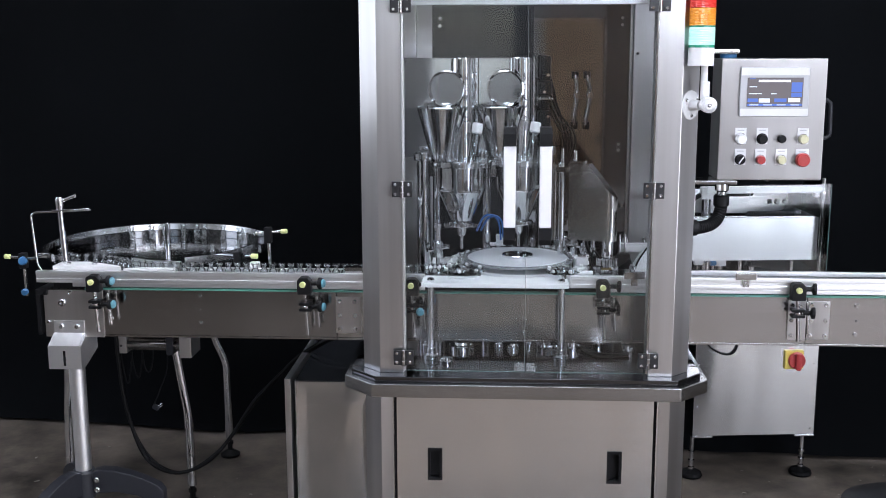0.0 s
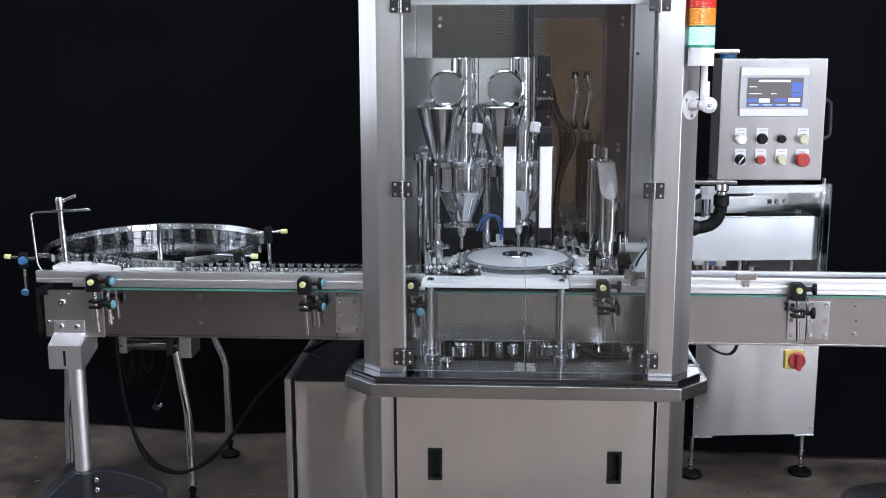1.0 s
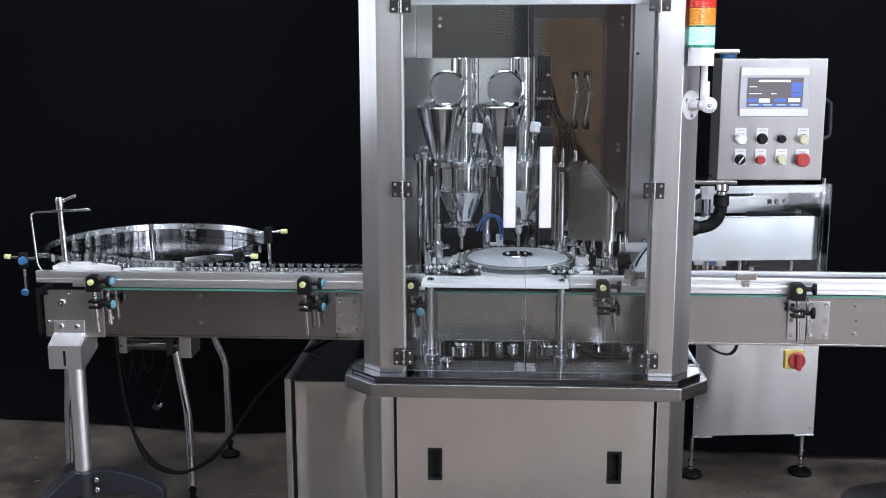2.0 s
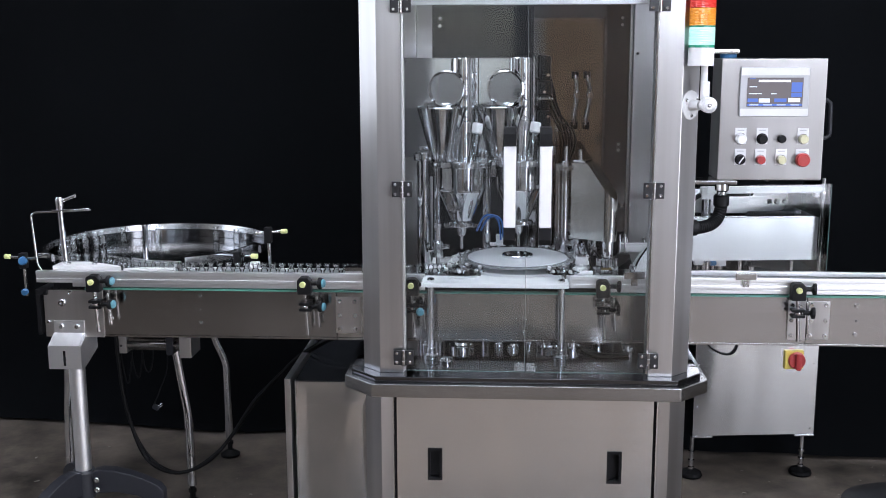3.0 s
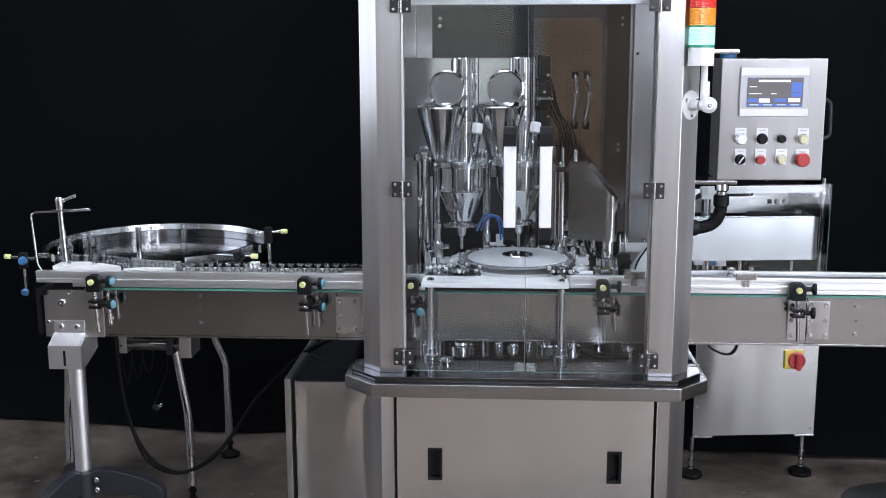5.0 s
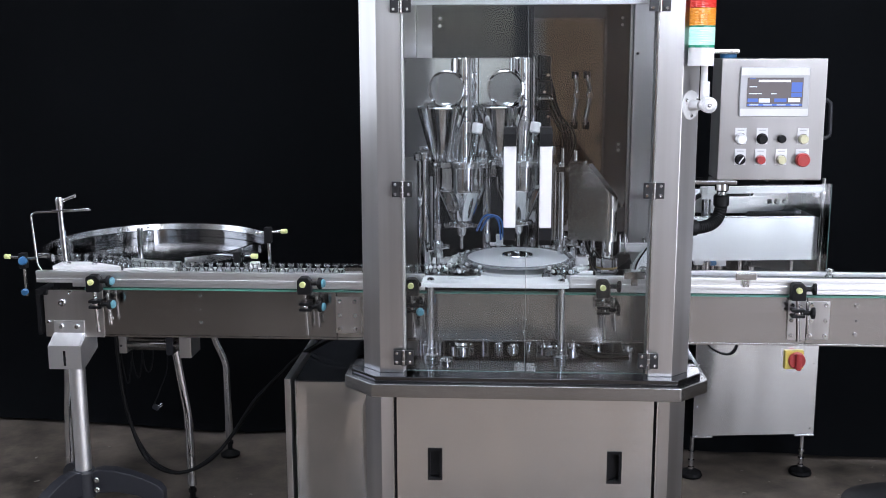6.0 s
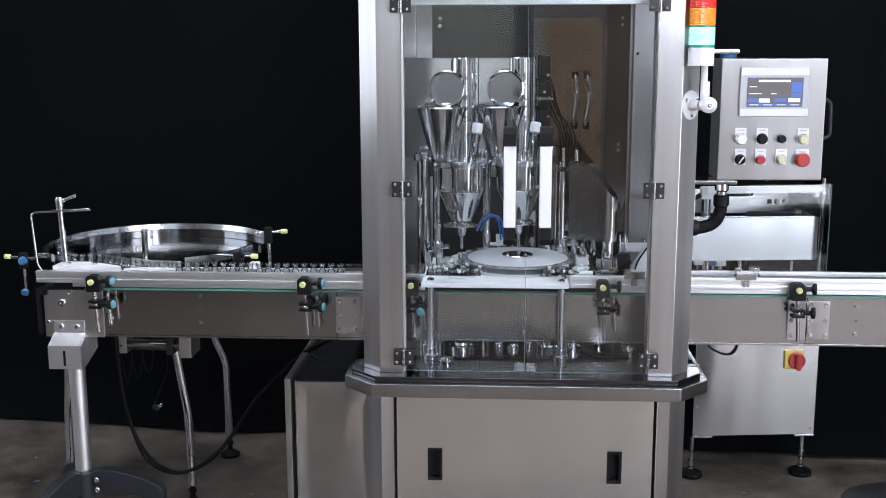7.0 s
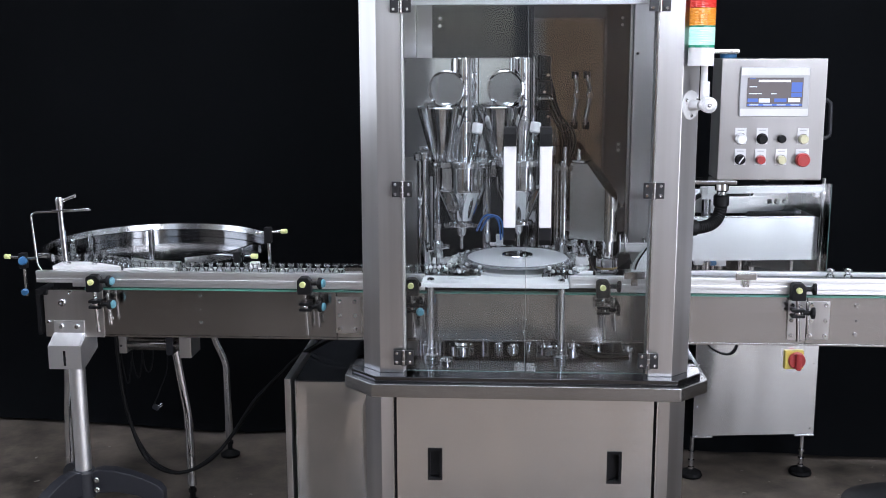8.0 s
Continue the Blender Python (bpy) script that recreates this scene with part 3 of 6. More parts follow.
def build_conveyor():
    c = thing("conveyor", "long stainless steel slat conveyor with aluminium guide rails", "conveyor")
    for x0, x1, lab in ((-1.368, -0.527, "brushed steel side plate"), (-0.525, 0.772, "brushed steel side plate"), (0.774, 2.2, "brushed steel side plate")):
        for y in (CY0, CY1):
            part("side_plate", box(bm_new(), x0, x1, y - 0.003, y + 0.003, 0.690, 0.822, 0.001), CONVEYOR_STEEL, c, lab)
        part("bottom_flange", box(bm_new(), x0, x1, CY0 - 0.002, CY0 + 0.03, 0.683, 0.689, 0.001), CONVEYOR_STEEL, c)
    part("end_plate", box(bm_new(), -1.366, -1.195, CY0 - 0.007, CY0 - 0.0035, 0.682, 0.818, 0.001), STEEL_V, c, "steel end cover plate")
    # guide rail: two ribs of extrusion, with a green wear strip under it
    for x0, x1 in ((-1.375, -0.275), (0.125, 2.2)):
        part("guide_rail", box(box(box(bm_new(), x0, x1, 0.186, 0.204, 0.866, 0.879, 0.002), x0, x1, 0.190, 0.204, 0.856, 0.867), x0, x1, 0.188, 0.204, 0.845, 0.857, 0.002), ALU, c, "ribbed aluminium guide rail")
        part("chain_edge", box(bm_new(), x0 + 0.1, x1, 0.198, 0.206, 0.832, 0.843, 0.001), ALU, c, "bright edge of the slat chain")
    part("wear_strip", box(bm_new(), -1.24, 2.2, 0.194, 0.212, 0.8245, 0.8295, 0.001), GREEN_STRIP, c, "green wear strip")
    part("guide_rail", box(box(bm_new(), -0.98, -0.36, 0.272, 0.286, 0.862, 0.874, 0.002), -0.98, -0.36, 0.275, 0.286, 0.850, 0.863), ALU, c)
    part("guide_rail", box(box(bm_new(), 0.30, 2.2, 0.272, 0.286, 0.866, 0.879, 0.002), 0.30, 2.2, 0.275, 0.286, 0.850, 0.863), ALU, c)
    # slats
    n = 140
    for k in range(n):
        x = -1.33 + k * 0.0254
        if x > 2.18:
            break
        bm = box(bm_new(), -0.0122, 0.0122, 0.2085, 0.2705, CZ - 0.004, CZ, 0.0008, seg=1) if k == 0 else None
        if k == 0:
            me = finish(bm, "slat", CHAIN)
        ob = new("slat", me)
        ob.parent = c
        ob.location = (x, 0, 0)
    part("chain_bed", box(bm_new(), -1.34, 2.2, 0.222, 0.272, 0.800, 0.838), BLACK, c)
    # joint plates with bolts
    jl = part("joint_plate", box(bm_new(), -0.527, -0.457, CY0 - 0.006, CY0 - 0.0035, 0.703, 0.808, 0.0008), STEEL_V, c, "steel joint plate with six bolts")
    for x in (-0.516, -0.474):
        for z in (0.716, 0.755, 0.795):
            bolt(jl, "screw", (x, CY0 - 0.006, z), (0, -1, 0), 0.0065, 0.005)
    jr = part("joint_plate", box(box(bm_new(), 0.722, 0.771, CY0 - 0.006, CY0 - 0.0035, 0.700, 0.812, 0.0008), 0.775, 0.834, CY0 - 0.006, CY0 - 0.0035, 0.703, 0.810, 0.0008), STEEL_V, c, "steel joint plate with bolts")
    for x in (0.732, 0.784, 0.823):
        for z in (0.714, 0.757, 0.800):
            bolt(jr, "screw", (x, CY0 - 0.006, z), (0, -1, 0), 0.0065, 0.006)
    for x, z in ((0.906, 0.798), (0.906, 0.717)):
        bolt(c, "screw", (x, CY0 - 0.003, z), (0, -1, 0), 0.0065, 0.006)
    bolt(c, "screw", (0.906, CY0 - 0.003, 0.757), (0, -1, 0), 0.003, 0.002, INK)
    for z in (0.805, 0.765, 0.727):
        bolt(c, "screw", (-0.915, CY0 - 0.003, z), (0, -1, 0), 0.0055 if z != 0.765 else 0.003, 0.004)
        bolt(c, "screw", (0.0, CY0 - 0.003, z - 0.012), (0, -1, 0), 0.005, 0.004)
    # bearing bolt and edge screws of the end
    bolt(c, "bearing_bolt", (-1.312, CY0 - 0.007, 0.783), (0, -1, 0), 0.011, 0.012)
    for x, z in ((-1.372, 0.812), (-1.366, 0.727), (-1.186, 0.735), (-1.30, 0.812)):
        bolt(c, "screw", (x + 0.012, CY0 - 0.007, z), (0, -1, 0), 0.0055, 0.008)
    part("end_bracket", box(box(bm_new(), -1.385, -1.352, 0.20, 0.30, 0.806, 0.822, 0.001), -1.385, -1.374, 0.20, 0.30, 0.69, 0.806, 0.001), BLACK, c, "black end bracket")
    # small steel tabs that carry the rear guides
    for x in (0.298, 0.598):
        tab = part("guide_tab", box(box(bm_new(), x - 0.028, x + 0.028, 0.180, 0.1845, 0.874, 0.893, 0.002), x - 0.009, x + 0.009, 0.180, 0.1845, 0.855, 0.873, 0.001), CONVEYOR_STEEL, c, "steel tab with a screw")
        bolt(tab, "screw", (x, 0.180, 0.862), (0, -1, 0), 0.006, 0.006)
    return c


build_conveyor()


# ---- turntable that feeds the vials ----
TX, TY, TR = -1.150, 0.600, 0.345
SPIN = 22.4  # degrees a second, turning left at the back


def build_turntable():
    t = thing("turntable", "round stainless steel turntable with a raised rim on bent legs", "turntable", TX, TY, 0)
    r = TR
    part("rim", arc_band(bm_new(), [(r - 0.007, 0.8725), (r + 0.003, 0.8705), (r + 0.004, 0.874), (r + 0.004, 0.890), (r + 0.001, 0.893), (r - 0.004, 0.8915)], -12, 224), RIM, t, "polished steel rim band")
    part("wall", arc_band(bm_new(), [(r - 0.004, 0.806), (r, 0.806), (r, 0.870), (r - 0.003, 0.870)], -14, 226), WALL_STEEL, t, "inner wall darkened in place of its dark reflections")
    part("pan", lathe(bm_new(), [(0, 0.800), (r - 0.006, 0.800), (r - 0.005, 0.803), (r - 0.006, 0.806), (0, 0.806)], 64), STEEL_H, t)
    # legs: tubes that kick outwards below the pan and end in levelling feet
    for way in ([(0.022, 0.0, 0.80), (0.030, 0.0, 0.58), (0.040, 0.0, 0.49), (0.053, 0.0, 0.40), (0.064, 0.0, 0.32), (0.066, 0.0, 0.24), (0.066, 0.0, 0.07)],
                [(0.012, 0.30, 0.80), (0.020, 0.42, 0.56), (0.042, 0.44, 0.445), (0.075, 0.44, 0.36), (0.0785, 0.44, 0.28), (0.079, 0.44, 0.07)],
                [(-0.262, -0.10, 0.80), (-0.275, -0.10, 0.60), (-0.285, -0.10, 0.45), (-0.294, -0.10, 0.30), (-0.298, -0.10, 0.07)]):
        pts, (x, y, _) = curve_pts(way, 7), way[-1]
        lg = part("leg", pipe(bm_new(), pts, 0.0148, 18), POLISHED, t, "bent polished steel tube leg")
        part("foot", lathe(bm_new(), [(0, 0.0), (0.035, 0.0), (0.036, 0.008), (0.015, 0.022), (0.009, 0.024), (0.009, 0.045), (0.013, 0.046), (0.013, 0.056), (0.008, 0.058), (0.008, 0.075), (0, 0.075)], 20, pose(x, y, 0)), RUBBER, lg, "black rubber levelling foot")
    part("drive_hub", rod(bm_new(), (-0.075, -0.06, 0.7202), (-0.075, -0.06, 0.7998), 0.05, 24), NYLON, t)
    mt = part("drive_motor", rod(bm_new(), (-0.098, -0.06, 0.572), (0.079, -0.06, 0.572), 0.023, 24), SMOKED, t, "grey drive motor under the pan")
    part("motor_bracket", box(bm_new(), -0.134, -0.0985, -0.082, -0.030, 0.542, 0.640, 0.003), STEEL_V, mt, "steel motor bracket")
    bolt(mt, "screw", (-0.116, -0.082, 0.568), (0, -1, 0), 0.004, 0.002, INK)
    part("end_cap", box(bm_new(), 0.0795, 0.118, -0.11, -0.01, 0.538, 0.660, 0.003), STEEL_V, mt, "steel end plate")
    part("flange", box(bm_new(), 0.030, 0.052, -0.088, -0.032, 0.540, 0.604, 0.003), NYLON, mt, "dark motor flange")
    part("carrier", box(bm_new(), -0.120, 0.110, -0.070, -0.050, 0.661, 0.7198, 0.003), NYLON, mt)
    d = thing("disc", "polished steel disc with an upright pin", "")
    d.parent = t
    part("plate", lathe(bm_new(), [(0, 0.810), (r - 0.009, 0.810), (r - 0.008, 0.838), (r - 0.010, 0.8455), (0, 0.8455)], 96), DISC, d, "steel disc darkened in place of its dark reflections")
    part("pin", lathe(bm_new(), [(0, 0.8455), (0.0095, 0.8455), (0.0095, 0.928), (0.0105, 0.929), (0.0105, 0.937), (0.008, 0.939), (0, 0.939)], 18, pose(0.064, 0, 0)), POLISHED, d, "upright polished steel pin")
    return t, d


turntable, turntable_disc = build_turntable()


def build_infeed():
    """The white guide block, its lever post and the bent wire."""
    g = thing("infeed_guide", "white plastic guide block bolted at the turntable outlet", "guide block", 0, 0, 0)
    part("block", prism(bm_new(), [(-1.334, 0.208), (-1.135, 0.208), (-1.150, 0.226), (-1.250, 0.275), (-1.334, 0.275)], 0.850, 0.889, bevel=0.002), NATURAL, g)
    for x in (-1.298, -1.222):
        bolt(g, "screw", (x, 0.235, 0.889), (0, 0, 1), 0.008, 0.006)
    part("lane_wall", prism(bm_new(), [(-1.150, 0.338), (-1.105, 0.302), (-0.990, 0.278), (-0.990, 0.296), (-1.100, 0.316), (-1.145, 0.345)], 0.847, 0.888), ALU, g, "thin aluminium lane wall")
    part("front_strip", prism(bm_new(), [(-1.130, 0.209), (-0.985, 0.209), (-0.985, 0.2285), (-1.095, 0.2285)], 0.8475, 0.884, bevel=0.0015), NATURAL, g, "white guide strip")
    p = thing("lever_post", "upright steel post with a clamping lever and a bent wire", "post", -1.318, 0.250, 0)
    part("post", rod(bm_new(), (0.006, 0, 0.889), (0, 0, 1.052), 0.0085, 18), POLISHED, p)
    part("hub", lathe(bm_new(), [(0, 1.046), (0.0115, 1.046), (0.0120, 1.054), (0.0120, 1.074), (0.009, 1.081), (0, 1.081)], 18), TURNED, p)
    part("lever", rod(bm_new(), (0.005, 0, 1.068), (0.052, -0.004, 1.086), 0.0052, 14), POLISHED, p, "small clamping lever")
    w = [(0.090, 0.0, 1.044), (-0.070, -0.006, 1.036), (-0.081, -0.006, 1.030), (-0.083, -0.006, 1.020), (-0.075, -0.006, 0.893), (-0.071, -0.006, 0.880), (-0.055, -0.012, 0.862), (-0.053, -0.02, 0.845)]
    part("wire", pipe(bm_new(), w, 0.0032, 14), POLISHED, p, "bent steel wire stop")
    part("wire_clip", pipe(bm_new(), [(-0.02, -0.009, 1.042), (0.03, -0.009, 1.0435), (0.078, -0.006, 1.0475), (0.084, -0.003, 1.0465)], 0.0028, 14), POLISHED, p)
    # curved deflector band over the disc
    b = thing("deflector_band", "curved polished steel band that steers vials off the turntable", "band", 0, 0, 0)
    bm = bm_new()
    rows = []
    for k in range(19):
        a = radians(-59 + 52 * k / 18)
        lo = 0.862 + 0.012 * k / 18
        rows.append([bm.verts.new((TX + q * math.cos(a), TY + q * math.sin(a), z)) for q, z in ((0.302, lo), (0.302, 0.891), (0.309, 0.891), (0.309, lo))])
    for p0, p1 in zip(rows, rows[1:]):
        for k in range(4):
            bm.faces.new((p0[k], p0[(k + 1) % 4], p1[(k + 1) % 4], p1[k]))
    bm.faces.new(rows[0])
    bm.faces.new(rows[-1][::-1])
    part("band", bm, RIM, b)
    part("fixing_rod", rod(bm_new(), (-0.912, 0.400, 0.888), (-0.790, 0.318, 0.901), 0.0035, 14), POLISHED, b)
    part("fixing_knob", rod(bm_new(), (-0.790, 0.319, 0.901), (-0.770, 0.317, 0.9005), 0.0075, 16, 0.002), YELLOW, b, "pale yellow knob")
    part("fixing_block", box(bm_new(), -0.846, -0.826, 0.325, 0.350, 0.874, 0.908, 0.004), BLACK, b)
    part("base_block", box(bm_new(), -0.789, -0.763, 0.290, 0.318, 0.8465, 0.886, 0.002), WHITE_PAINT, b, "white base block")
    # the same band on the other side of the block
    bm = bm_new()
    pts = curve_pts([(-1.462, 0.392, 0), (-1.447, 0.401, 0), (-1.420, 0.388, 0), (-1.385, 0.366, 0), (-1.338, 0.336, 0)], 5)
    rows = [[bm.verts.new((p[0], p[1] + d, z)) for d, z in ((0, 0.874), (0, 0.888), (0.006, 0.888), (0.006, 0.874))] for p in pts]
    for p0, p1 in zip(rows, rows[1:]):
        for k in range(4):
            bm.faces.new((p0[k], p0[(k + 1) % 4], p1[(k + 1) % 4], p1[k]))
    bm.faces.new(rows[0])
    bm.faces.new(rows[-1][::-1])
    g2 = thing("entry_band", "curved polished steel band at the turntable rim", "band")
    part("band", bm, RIM, g2)
    part("fixing_rod", rod(bm_new(), (-1.448, 0.300, 0.893), (-1.447, 0.403, 0.882), 0.0038, 14), POLISHED, g2)
    e = thing("rail_end_block", "grey steel end block of the guide rail at the machine inlet", "block")
    part("block", prism(bm_new(), [(-0.492, 0.866), (-0.450, 0.866), (-0.450, 0.893), (-0.500, 0.893), (-0.500, 0.884)], -0.2855, -0.206, UPRIGHT), SMOKED, e)


build_infeed()


def clamp_stand(name, label, x, y, z, end, knob, dz=0.0, lower=True, group="guide rail clamps"):
    """A black cross clamp on the guide rail: a rod with a capped end, side knobs, an upright rod with a second clamp."""
    c = thing(name, label, "clamp", x, y, z, group)
    blk = part("clamp_block", prism(bm_new(), [(-0.019, -0.026), (0.019, -0.026), (0.019, 0.010), (0.010, 0.021), (-0.012, 0.021), (-0.019, 0.014)], -0.016, 0.016, UPRIGHT, 0.002), BLACK, c)
    part("rod_cap", lathe(bm_new(), [(0, -0.004), (0.0075, -0.004), (0.0085, 0.006), (0.0065, 0.009), (0, 0.009)], 16, aim((-0.002, -0.018, 0.004), (-0.002, -0.04, 0.004))), end, blk, "capped rod end")
    part("cross_rod", rod(bm_new(), (-0.002, 0.016, 0.004), (-0.002, 0.040, 0.004), 0.005, 14), POLISHED, c)
    for kz in ((0.004, -0.062) if lower else (0.004,)):
        st = part("knob_stem", rod(bm_new(), (0.017, 0, kz), (0.037, 0, kz), 0.0065, 14), BLACK, c)
        kb = part("knob", lathe(bm_new(), [(0, 0), (0.008, 0), (0.0155, 0.003), (0.0165, 0.008), (0.0155, 0.012), (0.009, 0.013), (0, 0.013)], 12, aim((0.036, 0, kz), (0.06, -0.004, kz))), BLACK, st, "black star knob")
        if knob:
            part("knob_cap", lathe(bm_new(), [(0, 0), (0.011, 0), (0.012, 0.003), (0.009, 0.006), (0, 0.006)], 16, aim((0.0495, -0.001, kz), (0.08, -0.010, kz))), knob, kb, "coloured knob cap")
    if lower:
        part("upright_rod", rod(bm_new(), (0.0, -0.004, -0.026), (0.006, -0.004, -0.142), 0.0052, 14), POLISHED, c, "bright steel rod")
        part("rear_rod", rod(bm_new(), (0.030, 0.014, -0.034), (0.036, 0.014, -0.125), 0.0042, 14), POLISHED, c)
        lo = part("lower_clamp", box(box(bm_new(), -0.016, 0.020, -0.014, 0.014, -0.058, -0.050, 0.002), -0.016, 0.020, -0.014, 0.014, -0.074, -0.066, 0.002), BLACK, c)
        part("collar", rod(bm_new(), (0.002, -0.004, -0.0655), (0.002, -0.004, -0.0585), 0.0105, 16), POLISHED, lo)
        bolt(lo, "screw", (0.006, -0.0145, -0.041), (0, -1, 0), 0.005, 0.004)
    return c


clamp_stand("rail_clamp", "black plastic rail clamp with teal knob caps", -1.200, 0.168, 0.852, YELLOW, TEAL)
clamp_stand("rail_clamp", "black plastic rail clamp with blue knob caps", -0.606, 0.168, 0.852, YELLOW, TEAL)
inlet_clamp = clamp_stand("rail_clamp", "black plastic rail clamp with blue knob cap inside the doors", -0.308, 0.168, 0.852, YELLOW, BLUE)
part("front_knob", lathe(bm_new(), [(0, 0), (0.007, 0), (0.011, 0.003), (0.011, 0.011), (0.008, 0.015), (0, 0.015)], 16, aim((0.022, -0.0145, -0.068), (0.030, -0.06, -0.072))), TEAL, inlet_clamp, "pale blue knob")
clamp_stand("rail_clamp", "black plastic rail clamp with black knobs inside the doors", 0.213, 0.168, 0.852, YELLOW, None)
clamp_stand("rail_clamp", "black plastic rail clamp with black knobs on the outfeed", 0.734, 0.168, 0.850, YELLOW, None)


def side_clamp(x, y, z, mirror, knob, label):
    """A cross clamp whose capped rod lies along the line."""
    c = thing("side_clamp", label, "clamp", x, y, z, "guide rail clamps")
    s = -1 if mirror else 1
    part("clamp_block", box(bm_new(), -0.0105, 0.0105, -0.012, 0.012, -0.026, 0.020, 0.003), BLACK, c)
    part("rod", rod(bm_new(), (-s * 0.036, 0, 0.003), (s * 0.040, 0, 0.008), 0.0042, 14), POLISHED, c, "bright steel rod")
    part("rod_cap", rod(bm_new(), (s * 0.037, 0, 0.0078), (s * 0.056, 0, 0.009), 0.0070, 16, 0.002), YELLOW, c, "pale yellow rod cap")
    part("upright_rod", rod(bm_new(), (0.001, 0, -0.026), (0.004, 0, -0.108), 0.005, 14), POLISHED, c)
    if knob:
        part("knob", rod(bm_new(), (0.006, -0.013, 0.0), (0.008, -0.027, 0.0), 0.0125, 16, 0.003), knob, c, "blue knob")
        part("lower_knob", rod(bm_new(), (0.003, -0.004, -0.094), (0.003, -0.02, -0.094), 0.0095, 16, 0.003), knob, c, "blue knob")
    return c


side_clamp(-1.455, 0.290, 0.890, True, BLUE, "black clamp with blue knobs on a hanging steel rod")
side_clamp(-0.738, 0.320, 0.966, False, None, "black clamp with a yellow-capped rod behind the rail")


def build_stand():
    s = thing("conveyor_stand", "steel conveyor stand on a dark plastic tripod foot", "stand", -1.294, 0.235, 0)
    # bent bracket: flange, sloping hood and slotted front
    hood = [(-0.006, 0.730), (-0.006, 0.695), (-0.050, 0.668), (-0.050, 0.600), (-0.047, 0.600), (-0.047, 0.666), (-0.003, 0.693), (-0.003, 0.730)]
    m = Matrix(((0, 0, 1, 0), (1, 0, 0, -0.024), (0, 1, 0, 0), (0, 0, 0, 1)))
    br = part("bracket", prism(bm_new(), hood, -0.046, 0.042, m), ALU, s, "bent steel bracket with a dark slot")
    side = [(-0.006, 0.692), (-0.050, 0.666), (-0.050, 0.600), (-0.020, 0.600), (0.075, 0.630), (0.075, 0.680), (0.03, 0.692)]
    part("bracket_side", prism(bm_new(), side, 0.0425, 0.0455, m), ALU, br)
    part("bracket_side", prism(bm_new(), side, -0.0495, -0.0465, m), ALU, br)
    part("slot", box(bm_new(), -0.006, 0.001, -0.0755, -0.0742, 0.610, 0.654, 0.0005), BLACK, br)
    for x in (-0.024, 0.022):
        bolt(br, "screw", (x, -0.030, 0.714), (0, -1, 0), 0.0075, 0.008)
    part("pole", rod(bm_new(), (0.0, 0.0, 0.0), (0.0, 0.0, 0.666), 0.0232, 28), ALU, s, "satin steel pole")
    # tripod foot: collar and two arched legs
    ft = part("tripod_foot", lathe(bm_new(), [(0.0235, 0.185), (0.031, 0.185), (0.034, 0.192), (0.034, 0.264), (0.030, 0.271), (0.0235, 0.271)], 28, closed=True), NYLON, s, "dark plastic tripod foot")
    for a0, ln in ((4, 1.0), (244, 0.80), (128, 0.72)):
        arm = [(0.028, 0.268), (0.052, 0.275), (0.09, 0.273), (0.135, 0.262), (0.18, 0.245), (0.222, 0.224), (0.238, 0.205), (0.240, 0.0), (0.205, 0.0), (0.203, 0.168), (0.16, 0.190), (0.10, 0.203), (0.028, 0.198)]
        part("tripod_leg", prism(bm_new(), [(x * ln, z) for x, z in arm], -0.020, 0.020, pose(0, 0, 0, 0, 0, a0) @ UPRIGHT, 0.006), NYLON, ft)
    for z in (0.246, 0.216):
        bolt(ft, "screw", (0.046, -0.0235, z), (0, -1, 0), 0.0085, 0.005, TURNED)
    # rear supports out of sight on the outfeed
    for x in (2.95, 3.40):
        part("pole", rod(bm_new(), (x, 0.012, 0.0), (x, 0.012, 0.690), 0.0225, 20), POLISHED, s)


build_stand()


def buckled(x0, x1, y, z0, z1, depth=0.0045):
    """A sheet, 6 mm deep, whose face is softly buckled."""
    bm = bm_new()
    nx, nz = 28, 40
    rows = []
    for k in range(nz + 1):
        row = []
        for i in range(nx + 1):
            u, v = i / nx, k / nz
            edge = min(1.0, 8 * u, 8 * (1 - u), 8 * v, 8 * (1 - v))
            bend = math.sin(math.pi * (1.7 * u + 0.25 * math.sin(3.4 * v)) + 0.4) + 0.5 * math.sin(math.pi * (0.8 * u + 1.3 * v))
            row.append(bm.verts.new((x0 + (x1 - x0) * u, y + depth * bend * edge, z0 + (z1 - z0) * v)))
        rows.append(row)
    fs = [bm.faces.new((rows[k][i], rows[k][i + 1], rows[k + 1][i + 1], rows[k + 1][i])) for k in range(nz) for i in range(nx)]
    r = bmesh.ops.extrude_face_region(bm, geom=fs)
    bmesh.ops.translate(bm, vec=(0, 0.006, 0), verts=[g for g in r["geom"] if isinstance(g, bmesh.types.BMVert)])
    bmesh.ops.recalc_face_normals(bm, faces=bm.faces)
    return bm


